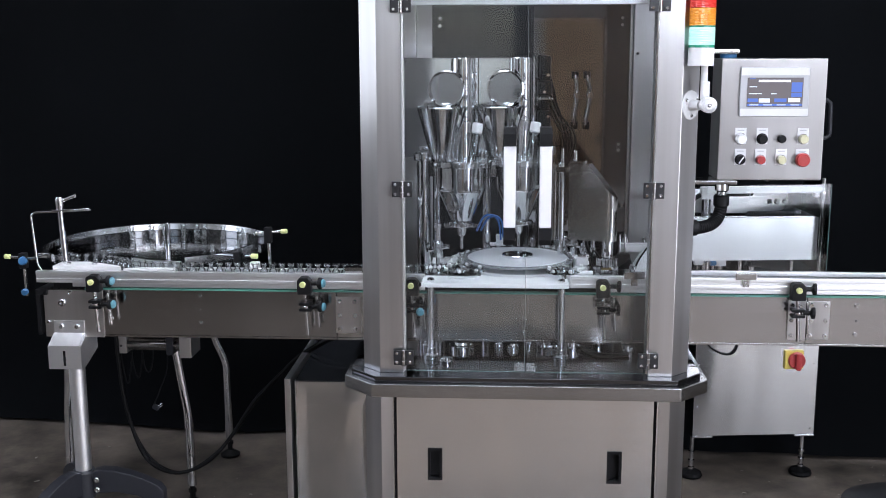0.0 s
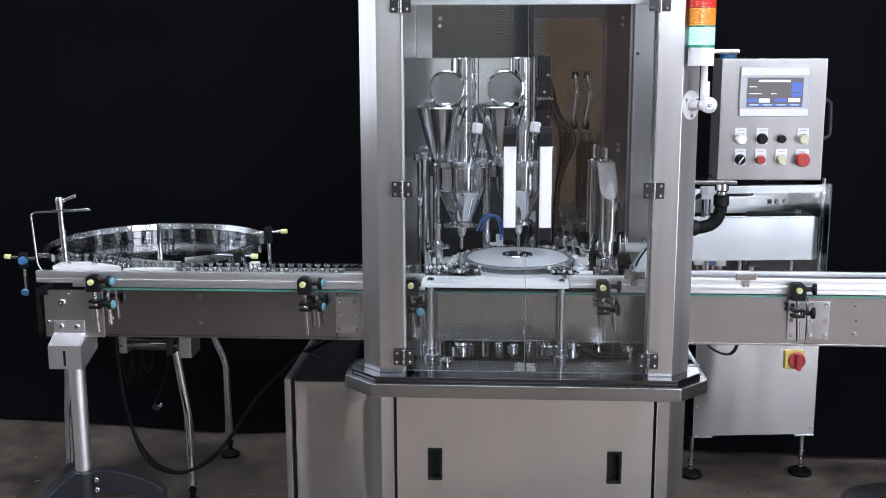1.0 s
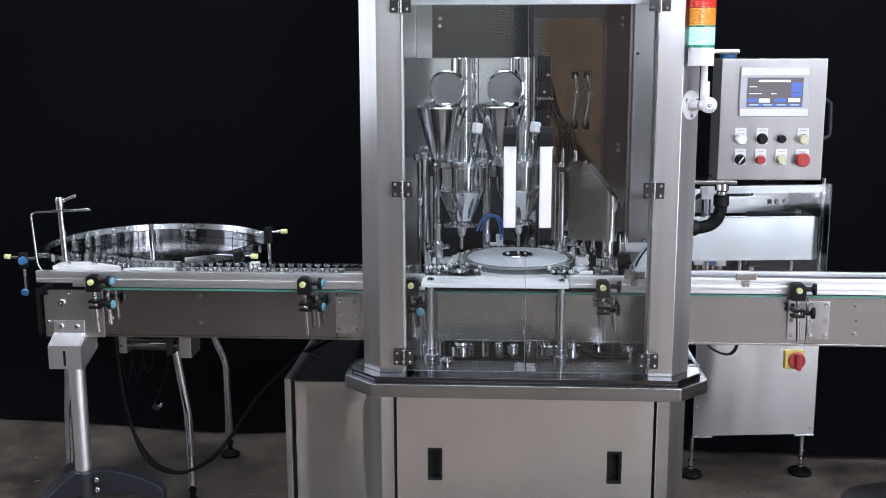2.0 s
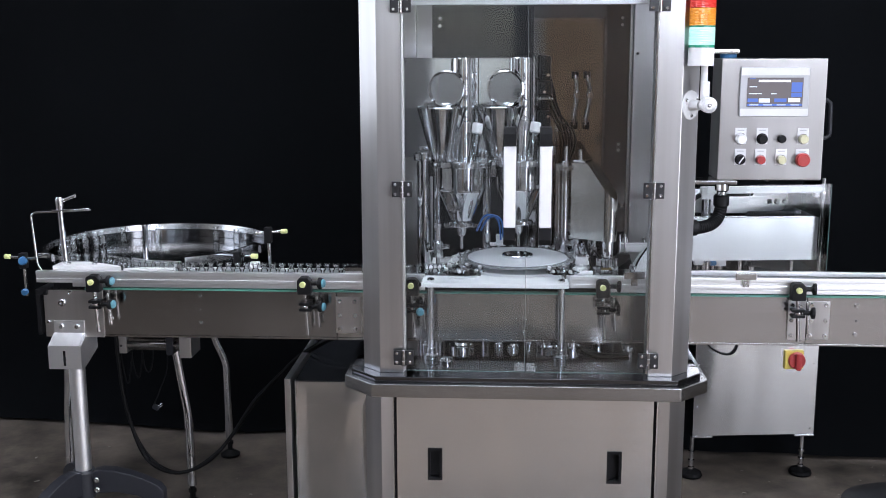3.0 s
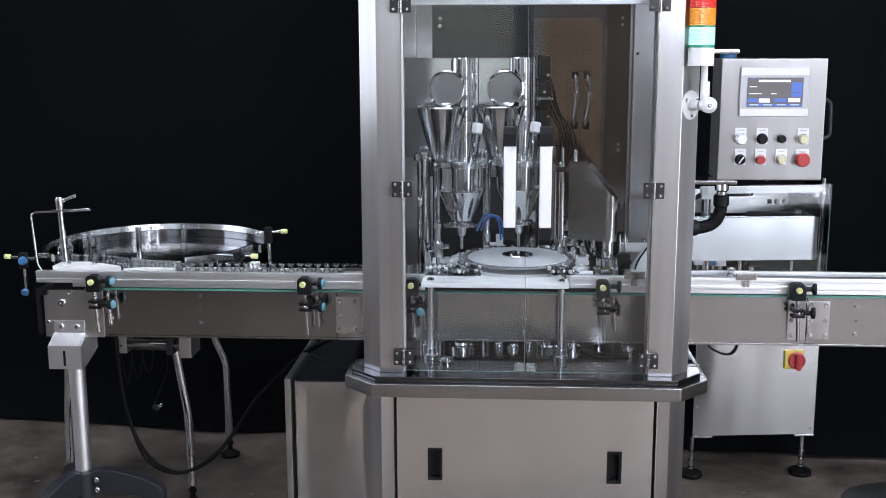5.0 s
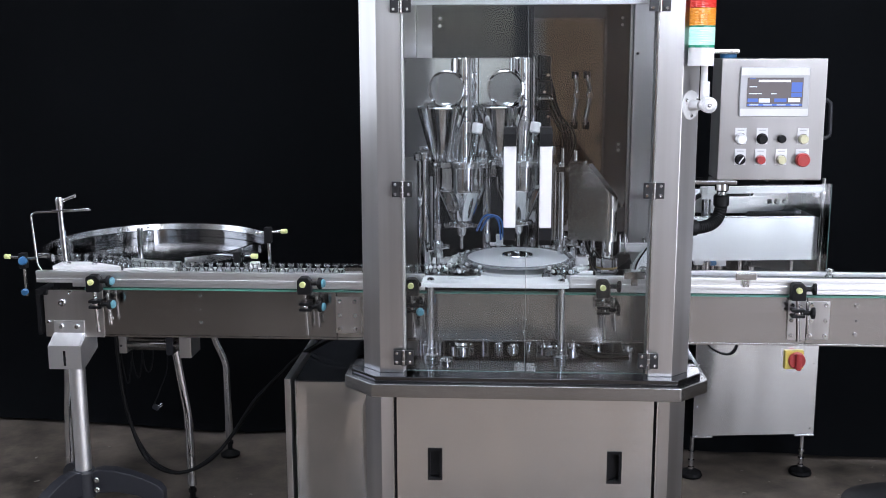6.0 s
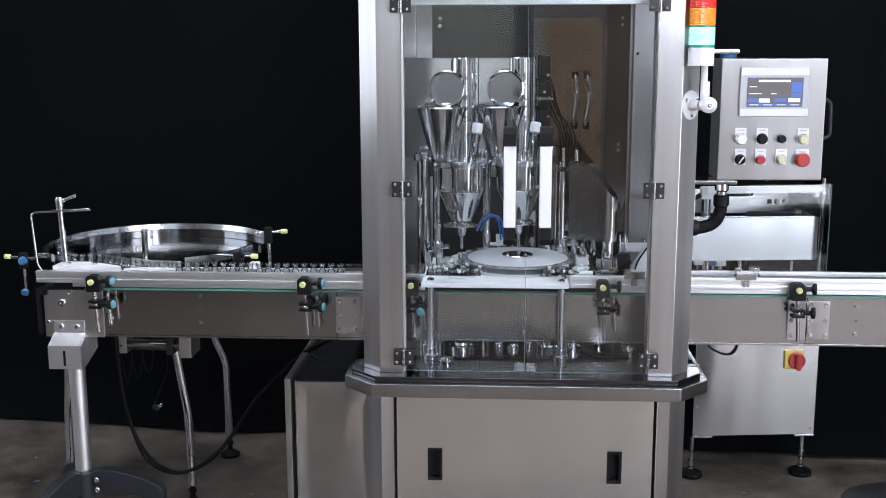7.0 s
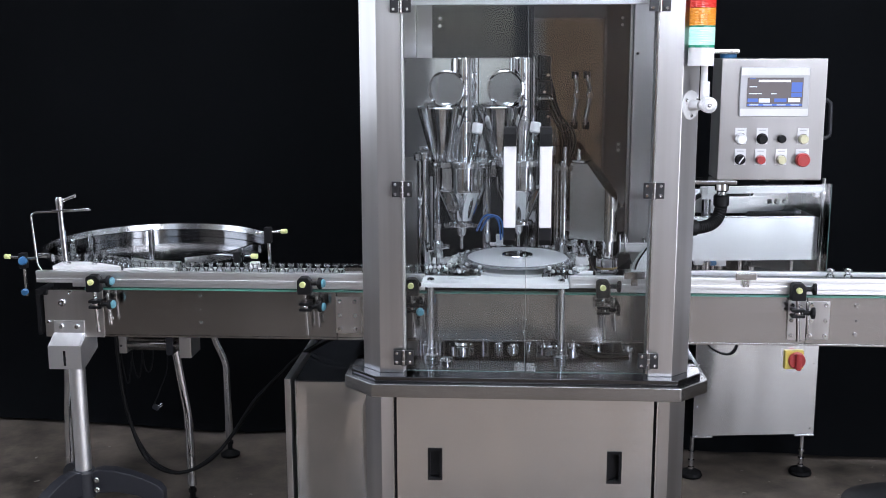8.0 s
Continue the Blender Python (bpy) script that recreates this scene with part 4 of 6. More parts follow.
def build_side_box():
    b = thing("side_cabinet", "brushed steel side cabinet beside the machine base", "cabinet", 0, 0, 0)
    part("body", box(bm_new(), -0.662, -0.432, 0.262, 0.70, 0.02, 0.543, 0.002), STEEL_V, b)
    part("front_panel", buckled(-0.656, -0.434, 0.250, 0.03, 0.546), SIDE_STEEL, b, "buckled brushed steel panel")
    part("door", box(bm_new(), -0.690, -0.672, 0.254, 0.700, 0.02, 0.552, 0.002), STEEL_V, b, "steel door edge standing slightly open")
    part("lid", box(bm_new(), -0.660, -0.434, 0.264, 0.70, 0.5435, 0.5475, 0.001), SMOKE_PANE, b, "dark glossy lid")
    part("foot", box(bm_new(), -0.65, -0.45, 0.28, 0.68, 0.0, 0.0195), RUBBER, b)
    part("frame_edge", box(bm_new(), -0.690, -0.672, 0.701, 0.706, 0.02, 0.552, 0.001), STEEL_V, b)
    c = curve_pts([(-0.36, 0.74, 0.628), (-0.48, 0.62, 0.612), (-0.60, 0.55, 0.592), (-0.69, 0.53, 0.545), (-0.76, 0.52, 0.48), (-0.84, 0.50, 0.398), (-0.915, 0.50, 0.285), (-0.995, 0.49, 0.197), (-1.10, 0.49, 0.157), (-1.195, 0.49, 0.205), (-1.252, 0.50, 0.36), (-1.275, 0.51, 0.53), (-1.28, 0.52, 0.68)], 8)
    solo("power_cable", pipe(bm_new(), c, 0.0062, 14), RUBBER, "thick black rubber cable hanging in a loop", "cable")
    c = curve_pts([(-0.36, 0.70, 0.618), (-0.50, 0.60, 0.600), (-0.62, 0.56, 0.575), (-0.73, 0.54, 0.50), (-0.83, 0.53, 0.40), (-0.92, 0.525, 0.275), (-1.02, 0.52, 0.18), (-1.11, 0.515, 0.150), (-1.20, 0.515, 0.21), (-1.262, 0.52, 0.37), (-1.29, 0.53, 0.68)], 8)
    solo("power_cable", pipe(bm_new(), c, 0.0036, 14), RUBBER, "thin black rubber cable hanging in a loop", "cable")
    pl = thing("hanging_plug", "small dark plug hanging on a thin black lead", "plug", -1.165, 0.52, 0.365)
    part("plug_body", box(bm_new(), -0.010, 0.010, -0.006, 0.006, -0.008, 0.008, 0.003, pose(0, 0, 0, 0, 30, 0)), NYLON, pl)
    for k in (-0.004, 0.004):
        part("prong", rod(bm_new(), (0.008, 0, k), (0.022, 0, k + 0.011), 0.0016, 14), POLISHED, pl)
    part("lead", pipe(bm_new(), curve_pts([(-0.008, 0, 0.004), (0.010, 0.01, 0.05), (0.035, 0.02, 0.12), (0.04, 0.02, 0.20), (0.035, 0.02, 0.25)], 6), 0.002, 14), RUBBER, pl)
    for k in range(3):
        x = -1.285 + 0.035 * k
        solo("cable_loop", pipe(bm_new(), curve_pts([(x, 0.56, 0.62), (x + 0.004, 0.56, 0.50), (x + 0.02, 0.56, 0.43 + 0.02 * k), (x + 0.035, 0.56, 0.52), (x + 0.035, 0.56, 0.66)], 6), 0.0024, 14), RUBBER, "thin black lead looped below the motor", "cable")


build_side_box()


# ---- star wheel table inside the enclosure ----
SX, SY, SR = -0.018, 0.375, 0.163


def build_star_table():
    t = thing("star_table", "white plastic plate on four polished steel posts", "plate", 0, 0, 0)
    notch = [(SX + 0.1775 * math.cos(radians(a)), SY + 0.1775 * math.sin(radians(a))) for a in range(-71, -110, -3)]
    part("plate", prism(bm_new(), [(-0.279, 0.115), (0.117, 0.115), (0.117, 0.206)] + notch + [(-0.279, 0.206)], 0.8595, 0.8715, bevel=0.0012), WHITE, t, "white plastic plate")
    part("deck", box(bm_new(), -0.279, 0.190, 0.2875, 0.62, 0.836, 0.8455, 0.001), WHITE, t, "white plastic deck")
    for x, y in ((-0.255, 0.140), (0.099, 0.140), (-0.252, 0.585), (0.16, 0.585)):
        top = 0.8715 if y < 0.2 else 0.8455
        p = part("post", rod(bm_new(), (x, y, TZ), (x, y, top - (0.0122 if y < 0.2 else 0.010)), 0.0098, 24), RIM, t, "satin steel post")
        part("post_foot", lathe(bm_new(), [(0, TZ + 0.0005), (0.022, TZ + 0.0005), (0.022, TZ + 0.012), (0.018, TZ + 0.015), (0.0125, TZ + 0.015), (0.0125, TZ + 0.03), (0, TZ + 0.03)], 24, pose(x, y, 0)), TURNED, p, "turned steel foot ring")
        bolt(t, "screw", (x, y + 0.005, top), (0, 0, 1), 0.010, 0.008)
    # side guides on the plate
    part("arc_guide", prism(bm_new(), [(-0.168 + 0.044 * math.cos(radians(a)), 0.206 + 0.044 * math.sin(radians(a))) for a in range(0, 360, 12)], 0.8718, 0.8760), WHITE, t, "white round guide")
    # outer guides that keep the vials in the wheel's pockets
    for a0, a1 in ((104, 200), (-30, 62)):
        ring = [(r * math.cos(radians(a)), r * math.sin(radians(a))) for r, angles in ((SR + 0.014, range(a0, a1 + 1, 4)), (SR + 0.044, range(a1, a0 - 1, -4))) for a in angles]
        part("outer_guide", prism(bm_new(), [(SX + x, SY + y) for x, y in ring], 0.8458, 0.8820), WHITE, t, "white curved guide")
        for a in range(a0 + 8, a1, 14):
            bolt(t, "screw", (SX + (SR + 0.030) * math.cos(radians(a)), SY + (SR + 0.030) * math.sin(radians(a)), 0.882), (0, 0, 1), 0.006, 0.007, ALU)
    for poly, top in (([(-0.279, 0.2065), (-0.085, 0.2065), (-0.094, 0.2135), (-0.120, 0.226), (-0.200, 0.2285), (-0.279, 0.2285)], 0.8713), ([(0.056, 0.2065), (0.117, 0.2065), (0.117, 0.2175), (0.078, 0.2175)], 0.8713),
                      ([(-0.279, 0.272), (-0.255, 0.280), (-0.225, 0.300), (-0.208, 0.330), (-0.279, 0.330)], 0.8780), ([(0.105, 0.247), (0.190, 0.247), (0.190, 0.2865), (0.141, 0.2865)], 0.8740)):
        part("lane_guide", prism(bm_new(), poly, 0.8470, top), WHITE, t, "white lane guide")
    # clear cover plates over the inlet and outlet lanes
    part("lane_cover", prism(bm_new(), [(-0.279, 0.190), (-0.120, 0.190), (-0.120, 0.215), (-0.230, 0.232), (-0.279, 0.228)], 0.8765, 0.8795), ACRYLIC, t, "clear plastic lane cover", shadow=False)
    part("turret_base", lathe(bm_new(), [(0, 0.8458), (0.148, 0.8458), (0.150, 0.8480), (0.150, 0.8700), (0.149, 0.8715), (0, 0.8715)], 56, pose(SX, SY, 0)), WHITE, t, "white inner disc under the star wheel")
    # small infeed star with dark hub
    s = thing("infeed_star", "small clear infeed star wheel with a steel hub", "star wheel", -0.170, 0.214, -0.008)
    pts = []
    for k in range(12):
        a = 30 * k
        for da, r in ((0, 0.060), (9, 0.060), (12, 0.052), (15, 0.048), (18, 0.052), (21, 0.060)):
            pts.append((r * math.cos(radians(a + da)), r * math.sin(radians(a + da))))
    part("wheel", prism(bm_new(), pts, 0.892, 0.900), ACRYLIC, s, "clear plastic wheel")
    star = [p for p in pts]
    for a in range(20, 360, 60):
        bolt(s, "screw", (0.049 * math.cos(radians(a)), 0.049 * math.sin(radians(a)), 0.900), (0, 0, 1), 0.0055, 0.006, ALU)
    part("spindle", rod(bm_new(), (0, 0, 0.8842), (0, 0, 0.8918), 0.014, 18), TURNED, s)
    part("hub", lathe(bm_new(), [(0, 0.9002), (0.024, 0.9002), (0.024, 0.903), (0.016, 0.904), (0.009, 0.904), (0.009, 0.909), (0, 0.910)], 28), TURNED, s, "turned steel hub")
    o = thing("outfeed_star", "small clear outfeed star wheel with a steel hub", "star wheel", 0.104, 0.188, 0)
    part("wheel", prism(bm_new(), [(x * 0.78, y * 0.78) for x, y in star], 0.890, 0.896), ACRYLIC, o, "clear plastic wheel")
    part("spindle", rod(bm_new(), (0, 0, 0.8716), (0, 0, 0.8898), 0.012, 18), TURNED, o)
    for a in range(10, 360, 72):
        bolt(o, "screw", (0.040 * math.cos(radians(a)), 0.040 * math.sin(radians(a)), 0.896), (0, 0, 1), 0.005, 0.006, ALU)
    part("hub", lathe(bm_new(), [(0, 0.8962), (0.020, 0.8962), (0.020, 0.899), (0.012, 0.900), (0.008, 0.900), (0.008, 0.905), (0, 0.906)], 28), TURNED, o, "turned steel hub")
    # main star wheel
    w = thing("star_wheel", "large frosted plastic star wheel with a polished centre hub", "", SX, SY, 0)
    w.parent = t
    pts = []
    n = 24
    for k in range(n):
        a = 360 / n * k
        for da, r in ((0, SR), (3.2, SR), (4.8, SR - 0.0035), (7.5, SR - 0.005), (10.2, SR - 0.0035), (11.8, SR)):
            pts.append((r * math.cos(radians(a + da)), r * math.sin(radians(a + da))))
    part("wheel", prism(bm_new(), pts, 0.8890, 0.8945), MOULDED, w, "clear plastic wheel with notches")
    part("face_disc", lathe(bm_new(), [(0, 0.8947), (0.144, 0.8947), (0.145, 0.8952), (0.144, 0.8960), (0, 0.8960)], 72), FROST, w, "frosted face disc")
    hub = part("hub", lathe(bm_new(), [(0, 0.8962), (0.045, 0.8962), (0.046, 0.898), (0.046, 0.9025), (0.044, 0.9040), (0.020, 0.9040), (0.019, 0.9046), (0, 0.9046)], 48), POLISHED, w, "flat polished hub plate")
    for a in (70, 190, 310):
        bolt(hub, "screw", (0.030 * math.cos(radians(a)), 0.030 * math.sin(radians(a)), 0.904), (0, 0, 1), 0.005, 0.004)
    part("spindle", rod(bm_new(), (0, 0, 0.8717), (0, 0, 0.8885), 0.02, 20), TURNED, w)
    return w


FROST = mat("frosted_plastic", (0.66, 0.68, 0.70), 0.26, 0.0, stains=0.06, stain_scale=30)
star_wheel = build_star_table()


def written(text, size, at, parent):
    """Dark printed lettering that faces the doors."""
    cu = bpy.data.curves.new("letter", "FONT")
    cu.body, cu.size, cu.extrude, cu.align_x = text, size, 0.0003, "CENTER"
    ob = new("letter_outline", cu)
    me = bpy.data.meshes.new_from_object(ob)
    bpy.data.objects.remove(ob)
    me.materials.clear()
    me.materials.append(INK)
    letter = new("letter", me)
    letter.parent = parent
    letter.matrix_basis = pose(*at, 90, 0, 0)


def build_filler(x, y, label):
    """A powder filler: auger tube, side funnel, hopper with cone and nozzle."""
    f = thing("powder_filler", label, "filler", x, y, 0, "powder fillers")
    hp = part("hopper", lathe(bm_new(), [(0, 1.152), (0.070, 1.152), (0.070, 1.088), (0.068, 1.080), (0.030, 0.992), (0.030, 0.988), (0, 0.988)], 48), POLISHED, f, "polished steel hopper with a cone")
    part("lid_flange", lathe(bm_new(), [(0, 1.1525), (0.077, 1.1525), (0.079, 1.1545), (0.079, 1.170), (0.077, 1.172), (0, 1.172)], 48), TURNED, hp, "turned steel lid flange")
    part("lower_flange", lathe(bm_new(), [(0, 0.976), (0.035, 0.976), (0.037, 0.978), (0.037, 0.986), (0.035, 0.988), (0, 0.988)], 36), POLISHED, hp)
    part("nozzle", lathe(bm_new(), [(0, 0.908), (0.0045, 0.908), (0.005, 0.945), (0.012, 0.950), (0.015, 0.9755), (0, 0.9755)], 20), TURNED, f, "slim steel dosing nozzle")
    part("sight_port", lathe(bm_new(), [(0, 0), (0.017, 0), (0.017, 0.012), (0.012, 0.014), (0.010, 0.022), (0, 0.022)], 24, aim((-0.022, -0.038, 1.035), (-0.055, -0.10, 1.05))), SMOKED, hp, "dark round sight port")
    for a in (-150, -95, -40, 20):
        p = (0.066 * math.cos(radians(a)), 0.066 * math.sin(radians(a)), 1.162)
        k = part("clamp_screw", rod(bm_new(), (p[0] * 1.17, p[1] * 1.17, 1.162), (p[0] * 1.32, p[1] * 1.32, 1.162), 0.0045, 14), POLISHED, hp)
        part("screw_head", rod(bm_new(), (p[0] * 1.3, p[1] * 1.3, 1.162), (p[0] * 1.45, p[1] * 1.45, 1.162), 0.0085, 14), POLISHED, k)
    part("auger_tube", lathe(bm_new(), [(0, 1.1725), (0.036, 1.1725), (0.036, 1.463), (0.034, 1.465), (0, 1.465)], 40, pose(0.002, 0.045, 0)), POLISHED, f, "tall polished auger tube")
    for k, ch in enumerate("SERVO"):
        written(ch, 0.025, (0.012, 0.0083, 1.402 - 0.0305 * k), f)
    fu = part("funnel", lathe(bm_new(), [(0.032, 1.174), (0.034, 1.174), (0.0735, 1.322), (0.0755, 1.324), (0.0735, 1.3255), (0.071, 1.324), (0.032, 1.178)], 40, pose(-0.058, 0.012, 0), True), POLISHED, f, "polished steel feed funnel")
    part("sensor_tube", rod(bm_new(), (0.030, -0.02, 1.1725), (0.044, -0.005, 1.255), 0.0125, 20), ACRYLIC, f, "clear sensor tube")
    part("sensor_cap", rod(bm_new(), (0.0432, -0.006, 1.250), (0.0475, -0.0015, 1.278), 0.0155, 22), WHITE, f, "white sensor cap")
    for a in range(0, 360, 60):
        bolt(hp, "bolt", (0.062 * math.cos(radians(a)), 0.062 * math.sin(radians(a)), 1.172), (0, 0, 1), 0.006, 0.007)
    part("arm", box(bm_new(), -0.012, 0.012, 0.08, 0.31, 1.10, 1.14, 0.003), SMOKED, f)
    part("ring_window", lathe(bm_new(), [(0.050, 0), (0.054, 0.002), (0.054, 0.012), (0.050, 0.014), (0.0475, 0.012), (0.0475, 0.002)], 48, aim((-0.043, -0.004, 1.376), (-0.043, -0.1, 1.376)), True), POLISHED, f, "polished ring of the feed port")
    part("port_cover", lathe(bm_new(), [(0, 0.001), (0.0475, 0.001), (0.0475, 0.006), (0, 0.006)], 48, aim((-0.043, -0.004, 1.376), (-0.046, -0.1, 1.370))), SHEET, f, "grey polished port cover")
    return f


build_filler(-0.183, 0.43, "polished steel powder filler with hopper and funnel")
build_filler(-0.014, 0.475, "polished steel powder filler with hopper and funnel behind the door handles")


def build_filler_frame():
    g = thing("filler_frame", "polished sheet steel guard and posts behind the powder fillers", "frame", 0, 0, 0)
    part("guard_sheet", box(box(bm_new(), -0.367, -0.1395, 0.560, 0.564, 1.165, 1.464, 0.0008), -0.1380, 0.030, 0.560, 0.564, 1.165, 1.464, 0.0008), SHEET, g, "polished sheet steel guard")
    for x0, x1 in ((-0.367, -0.1395), (-0.138, 0.030)):
        part("sheet_lip", box(bm_new(), x0, x1, 0.550, 0.5595, 1.4605, 1.4640, 0.0008), POLISHED, g, "bright folded lip")
    for x, z in ((-0.36, 1.452), (-0.36, 1.375), (-0.36, 1.30), (-0.146, 1.42), (-0.146, 1.38)):
        bolt(g, "rivet", (x, 0.560, z), (0, -1, 0), 0.003, 0.002)
    for x, y, r, z1 in ((-0.297, 0.47, 0.019, 1.165), (-0.112, 0.56, 0.012, 1.16), (-0.265, 0.60, 0.010, 1.12), (0.075, 0.52, 0.012, 1.18), (0.060, 0.62, 0.014, 1.16)):
        p = part("post", rod(bm_new(), (x, y, TZ), (x, y, z1), r, 24), POLISHED, g, "polished steel post")
        part("post_cap", lathe(bm_new(), [(0, z1), (r * 1.5, z1), (r * 1.6, z1 + 0.003), (r * 1.6, z1 + 0.022), (r * 1.4, z1 + 0.026), (0, z1 + 0.026)], 24, pose(x, y, 0)), TURNED, p)
    part("cross_bar", box(bm_new(), -0.33, 0.10, 0.605, 0.640, 1.10, 1.145, 0.003), SMOKED, g)
    part("low_bar", box(bm_new(), -0.24, -0.13, 0.52, 0.535, 0.955, 0.968, 0.002), SMOKED, g)
    # dark drive column with cables behind the second filler
    m = thing("drive_column", "black drive motor column with bright fittings", "motor", 0.060, 0.62, 0)
    for x0, x1, z0, z1 in ((-0.014, 0.020, 1.395, 1.470), (-0.020, 0.024, 1.350, 1.3945), (-0.012, 0.016, 1.305, 1.3495), (-0.018, 0.022, 1.245, 1.3045), (-0.010, 0.014, 1.190, 1.2445)):
        part("motor_body", box(bm_new(), x0, x1, -0.030, 0.030, z0, z1, 0.006), BLACK, m)
    for x, z in ((0.010, 1.412), (0.000, 1.362), (0.012, 1.288)):
        bolt(m, "fitting", (x, -0.030, z), (0, -1, 0), 0.006, 0.014)
    part("bracket", box(bm_new(), -0.024, 0.026, -0.040, -0.0305, 1.336, 1.345, 0.002), SMOKED, m)
    for k in range(5):
        part("cable", pipe(bm_new(), curve_pts([(0.014, -0.012 - 0.006 * k, 1.425 - 0.028 * k), (0.030 + 0.006 * k, -0.022, 1.36 - 0.03 * k), (0.044 + 0.010 * k, -0.016, 1.285 - 0.008 * k), (0.064 + 0.008 * k, 0.0, 1.19), (0.052, 0.03, 1.05), (0.035, 0.05, 0.70)], 6), 0.0034, 14), BLACK, m)
    # blue air hoses
    for k, pts in enumerate(([(-0.140, 0.50, 0.95), (-0.118, 0.45, 1.00), (-0.090, 0.45, 1.005), (-0.066, 0.47, 0.985), (-0.060, 0.50, 0.93)],
                             [(-0.128, 0.51, 0.95), (-0.108, 0.47, 0.99), (-0.085, 0.47, 0.998), (-0.072, 0.49, 0.97), (-0.068, 0.52, 0.92)])):
        solo("air_hose", pipe(bm_new(), curve_pts(pts, 6), 0.0030, 14), BLUE_HOSE, "blue plastic air hose curling between fittings", "hose")
    v = thing("air_valve", "small bright air valve behind the star wheel", "valve", -0.252, 0.40, 0.888)
    part("stem", rod(bm_new(), (0, 0, -0.0424), (0, 0, -0.0002), 0.006, 14), POLISHED, v)
    part("body", lathe(bm_new(), [(0, 0), (0.016, 0), (0.016, 0.045), (0.012, 0.05), (0.009, 0.05), (0.009, 0.085), (0.012, 0.087), (0.012, 0.10), (0, 0.102)], 20), TURNED, v)
    part("side_port", rod(bm_new(), (0.012, -0.004, 0.03), (0.034, -0.012, 0.034), 0.007, 14), POLISHED, v)
    part("side_port", rod(bm_new(), (-0.012, -0.004, 0.022), (-0.030, -0.012, 0.022), 0.007, 14), POLISHED, v)
    s = thing("photo_sensor", "small white photo sensor behind the star wheel", "sensor", -0.075, 0.585, 0.8456)
    part("stem", box(bm_new(), -0.004, 0.004, 0, 0.006, 0.0, 0.045), STEEL_V, s)
    part("bracket", box(box(bm_new(), -0.030, 0.022, -0.016, 0.012, 0.045, 0.051, 0.001), -0.008, 0.016, -0.014, 0.01, 0.0515, 0.078, 0.002), WHITE_PAINT, s, "white bracket")
    for k, (x, y) in enumerate(((0.066, 0.555), (0.105, 0.585), (0.03, 0.585), (-0.03, 0.60), (0.13, 0.545))):
        f = thing("pipe_fitting", "small turned steel fitting on the white plate", "fitting", x, y, 0.8456)
        part("body", lathe(bm_new(), [(0, 0), (0.011, 0), (0.011, 0.038), (0.006, 0.042), (0.006, 0.054), (0.009, 0.056), (0.009, 0.068), (0.005, 0.074), (0, 0.074)], 16), TURNED, f)
    # bases on the table below
    for x, y, r, h in ((-0.175, 0.235, 0.036, 0.022), (-0.21, 0.10, 0.020, 0.014), (-0.07, 0.24, 0.012, 0.030), (-0.03, 0.24, 0.016, 0.018), (0.015, 0.25, 0.010, 0.032), (0.07, 0.24, 0.030, 0.016), (0.135, 0.235, 0.026, 0.024), (0.21, 0.26, 0.016, 0.022), (0.285, 0.20, 0.018, 0.026), (-0.275, 0.22, 0.011, 0.028)):
        f = thing("table_fitting", "turned steel base ring bolted on the table top", "fitting", x, y, TZ, "table fittings")
        part("ring", lathe(bm_new(), [(0, 0), (r, 0), (r, h * 0.55), (r * 0.9, h * 0.65), (r * 0.6, h * 0.65), (r * 0.55, h), (0, h)], 28), POLISHED, f)
        bolt(f, "screw", (r * 0.75, 0, h * 0.65), (0, 0, 1), 0.004, 0.004)
    c = curve_pts([(0.16, 0.25, TZ + 0.006), (0.19, 0.19, TZ + 0.006), (0.24, 0.17, TZ + 0.006), (0.29, 0.19, TZ + 0.006), (0.31, 0.26, TZ + 0.006)], 6)
    solo("floor_hose", pipe(bm_new(), c, 0.006, 14), RUBBER, "black hose lying on the table top", "hose")


build_filler_frame()

# ---- capping arm ----
AX, AY = 0.238, 0.345


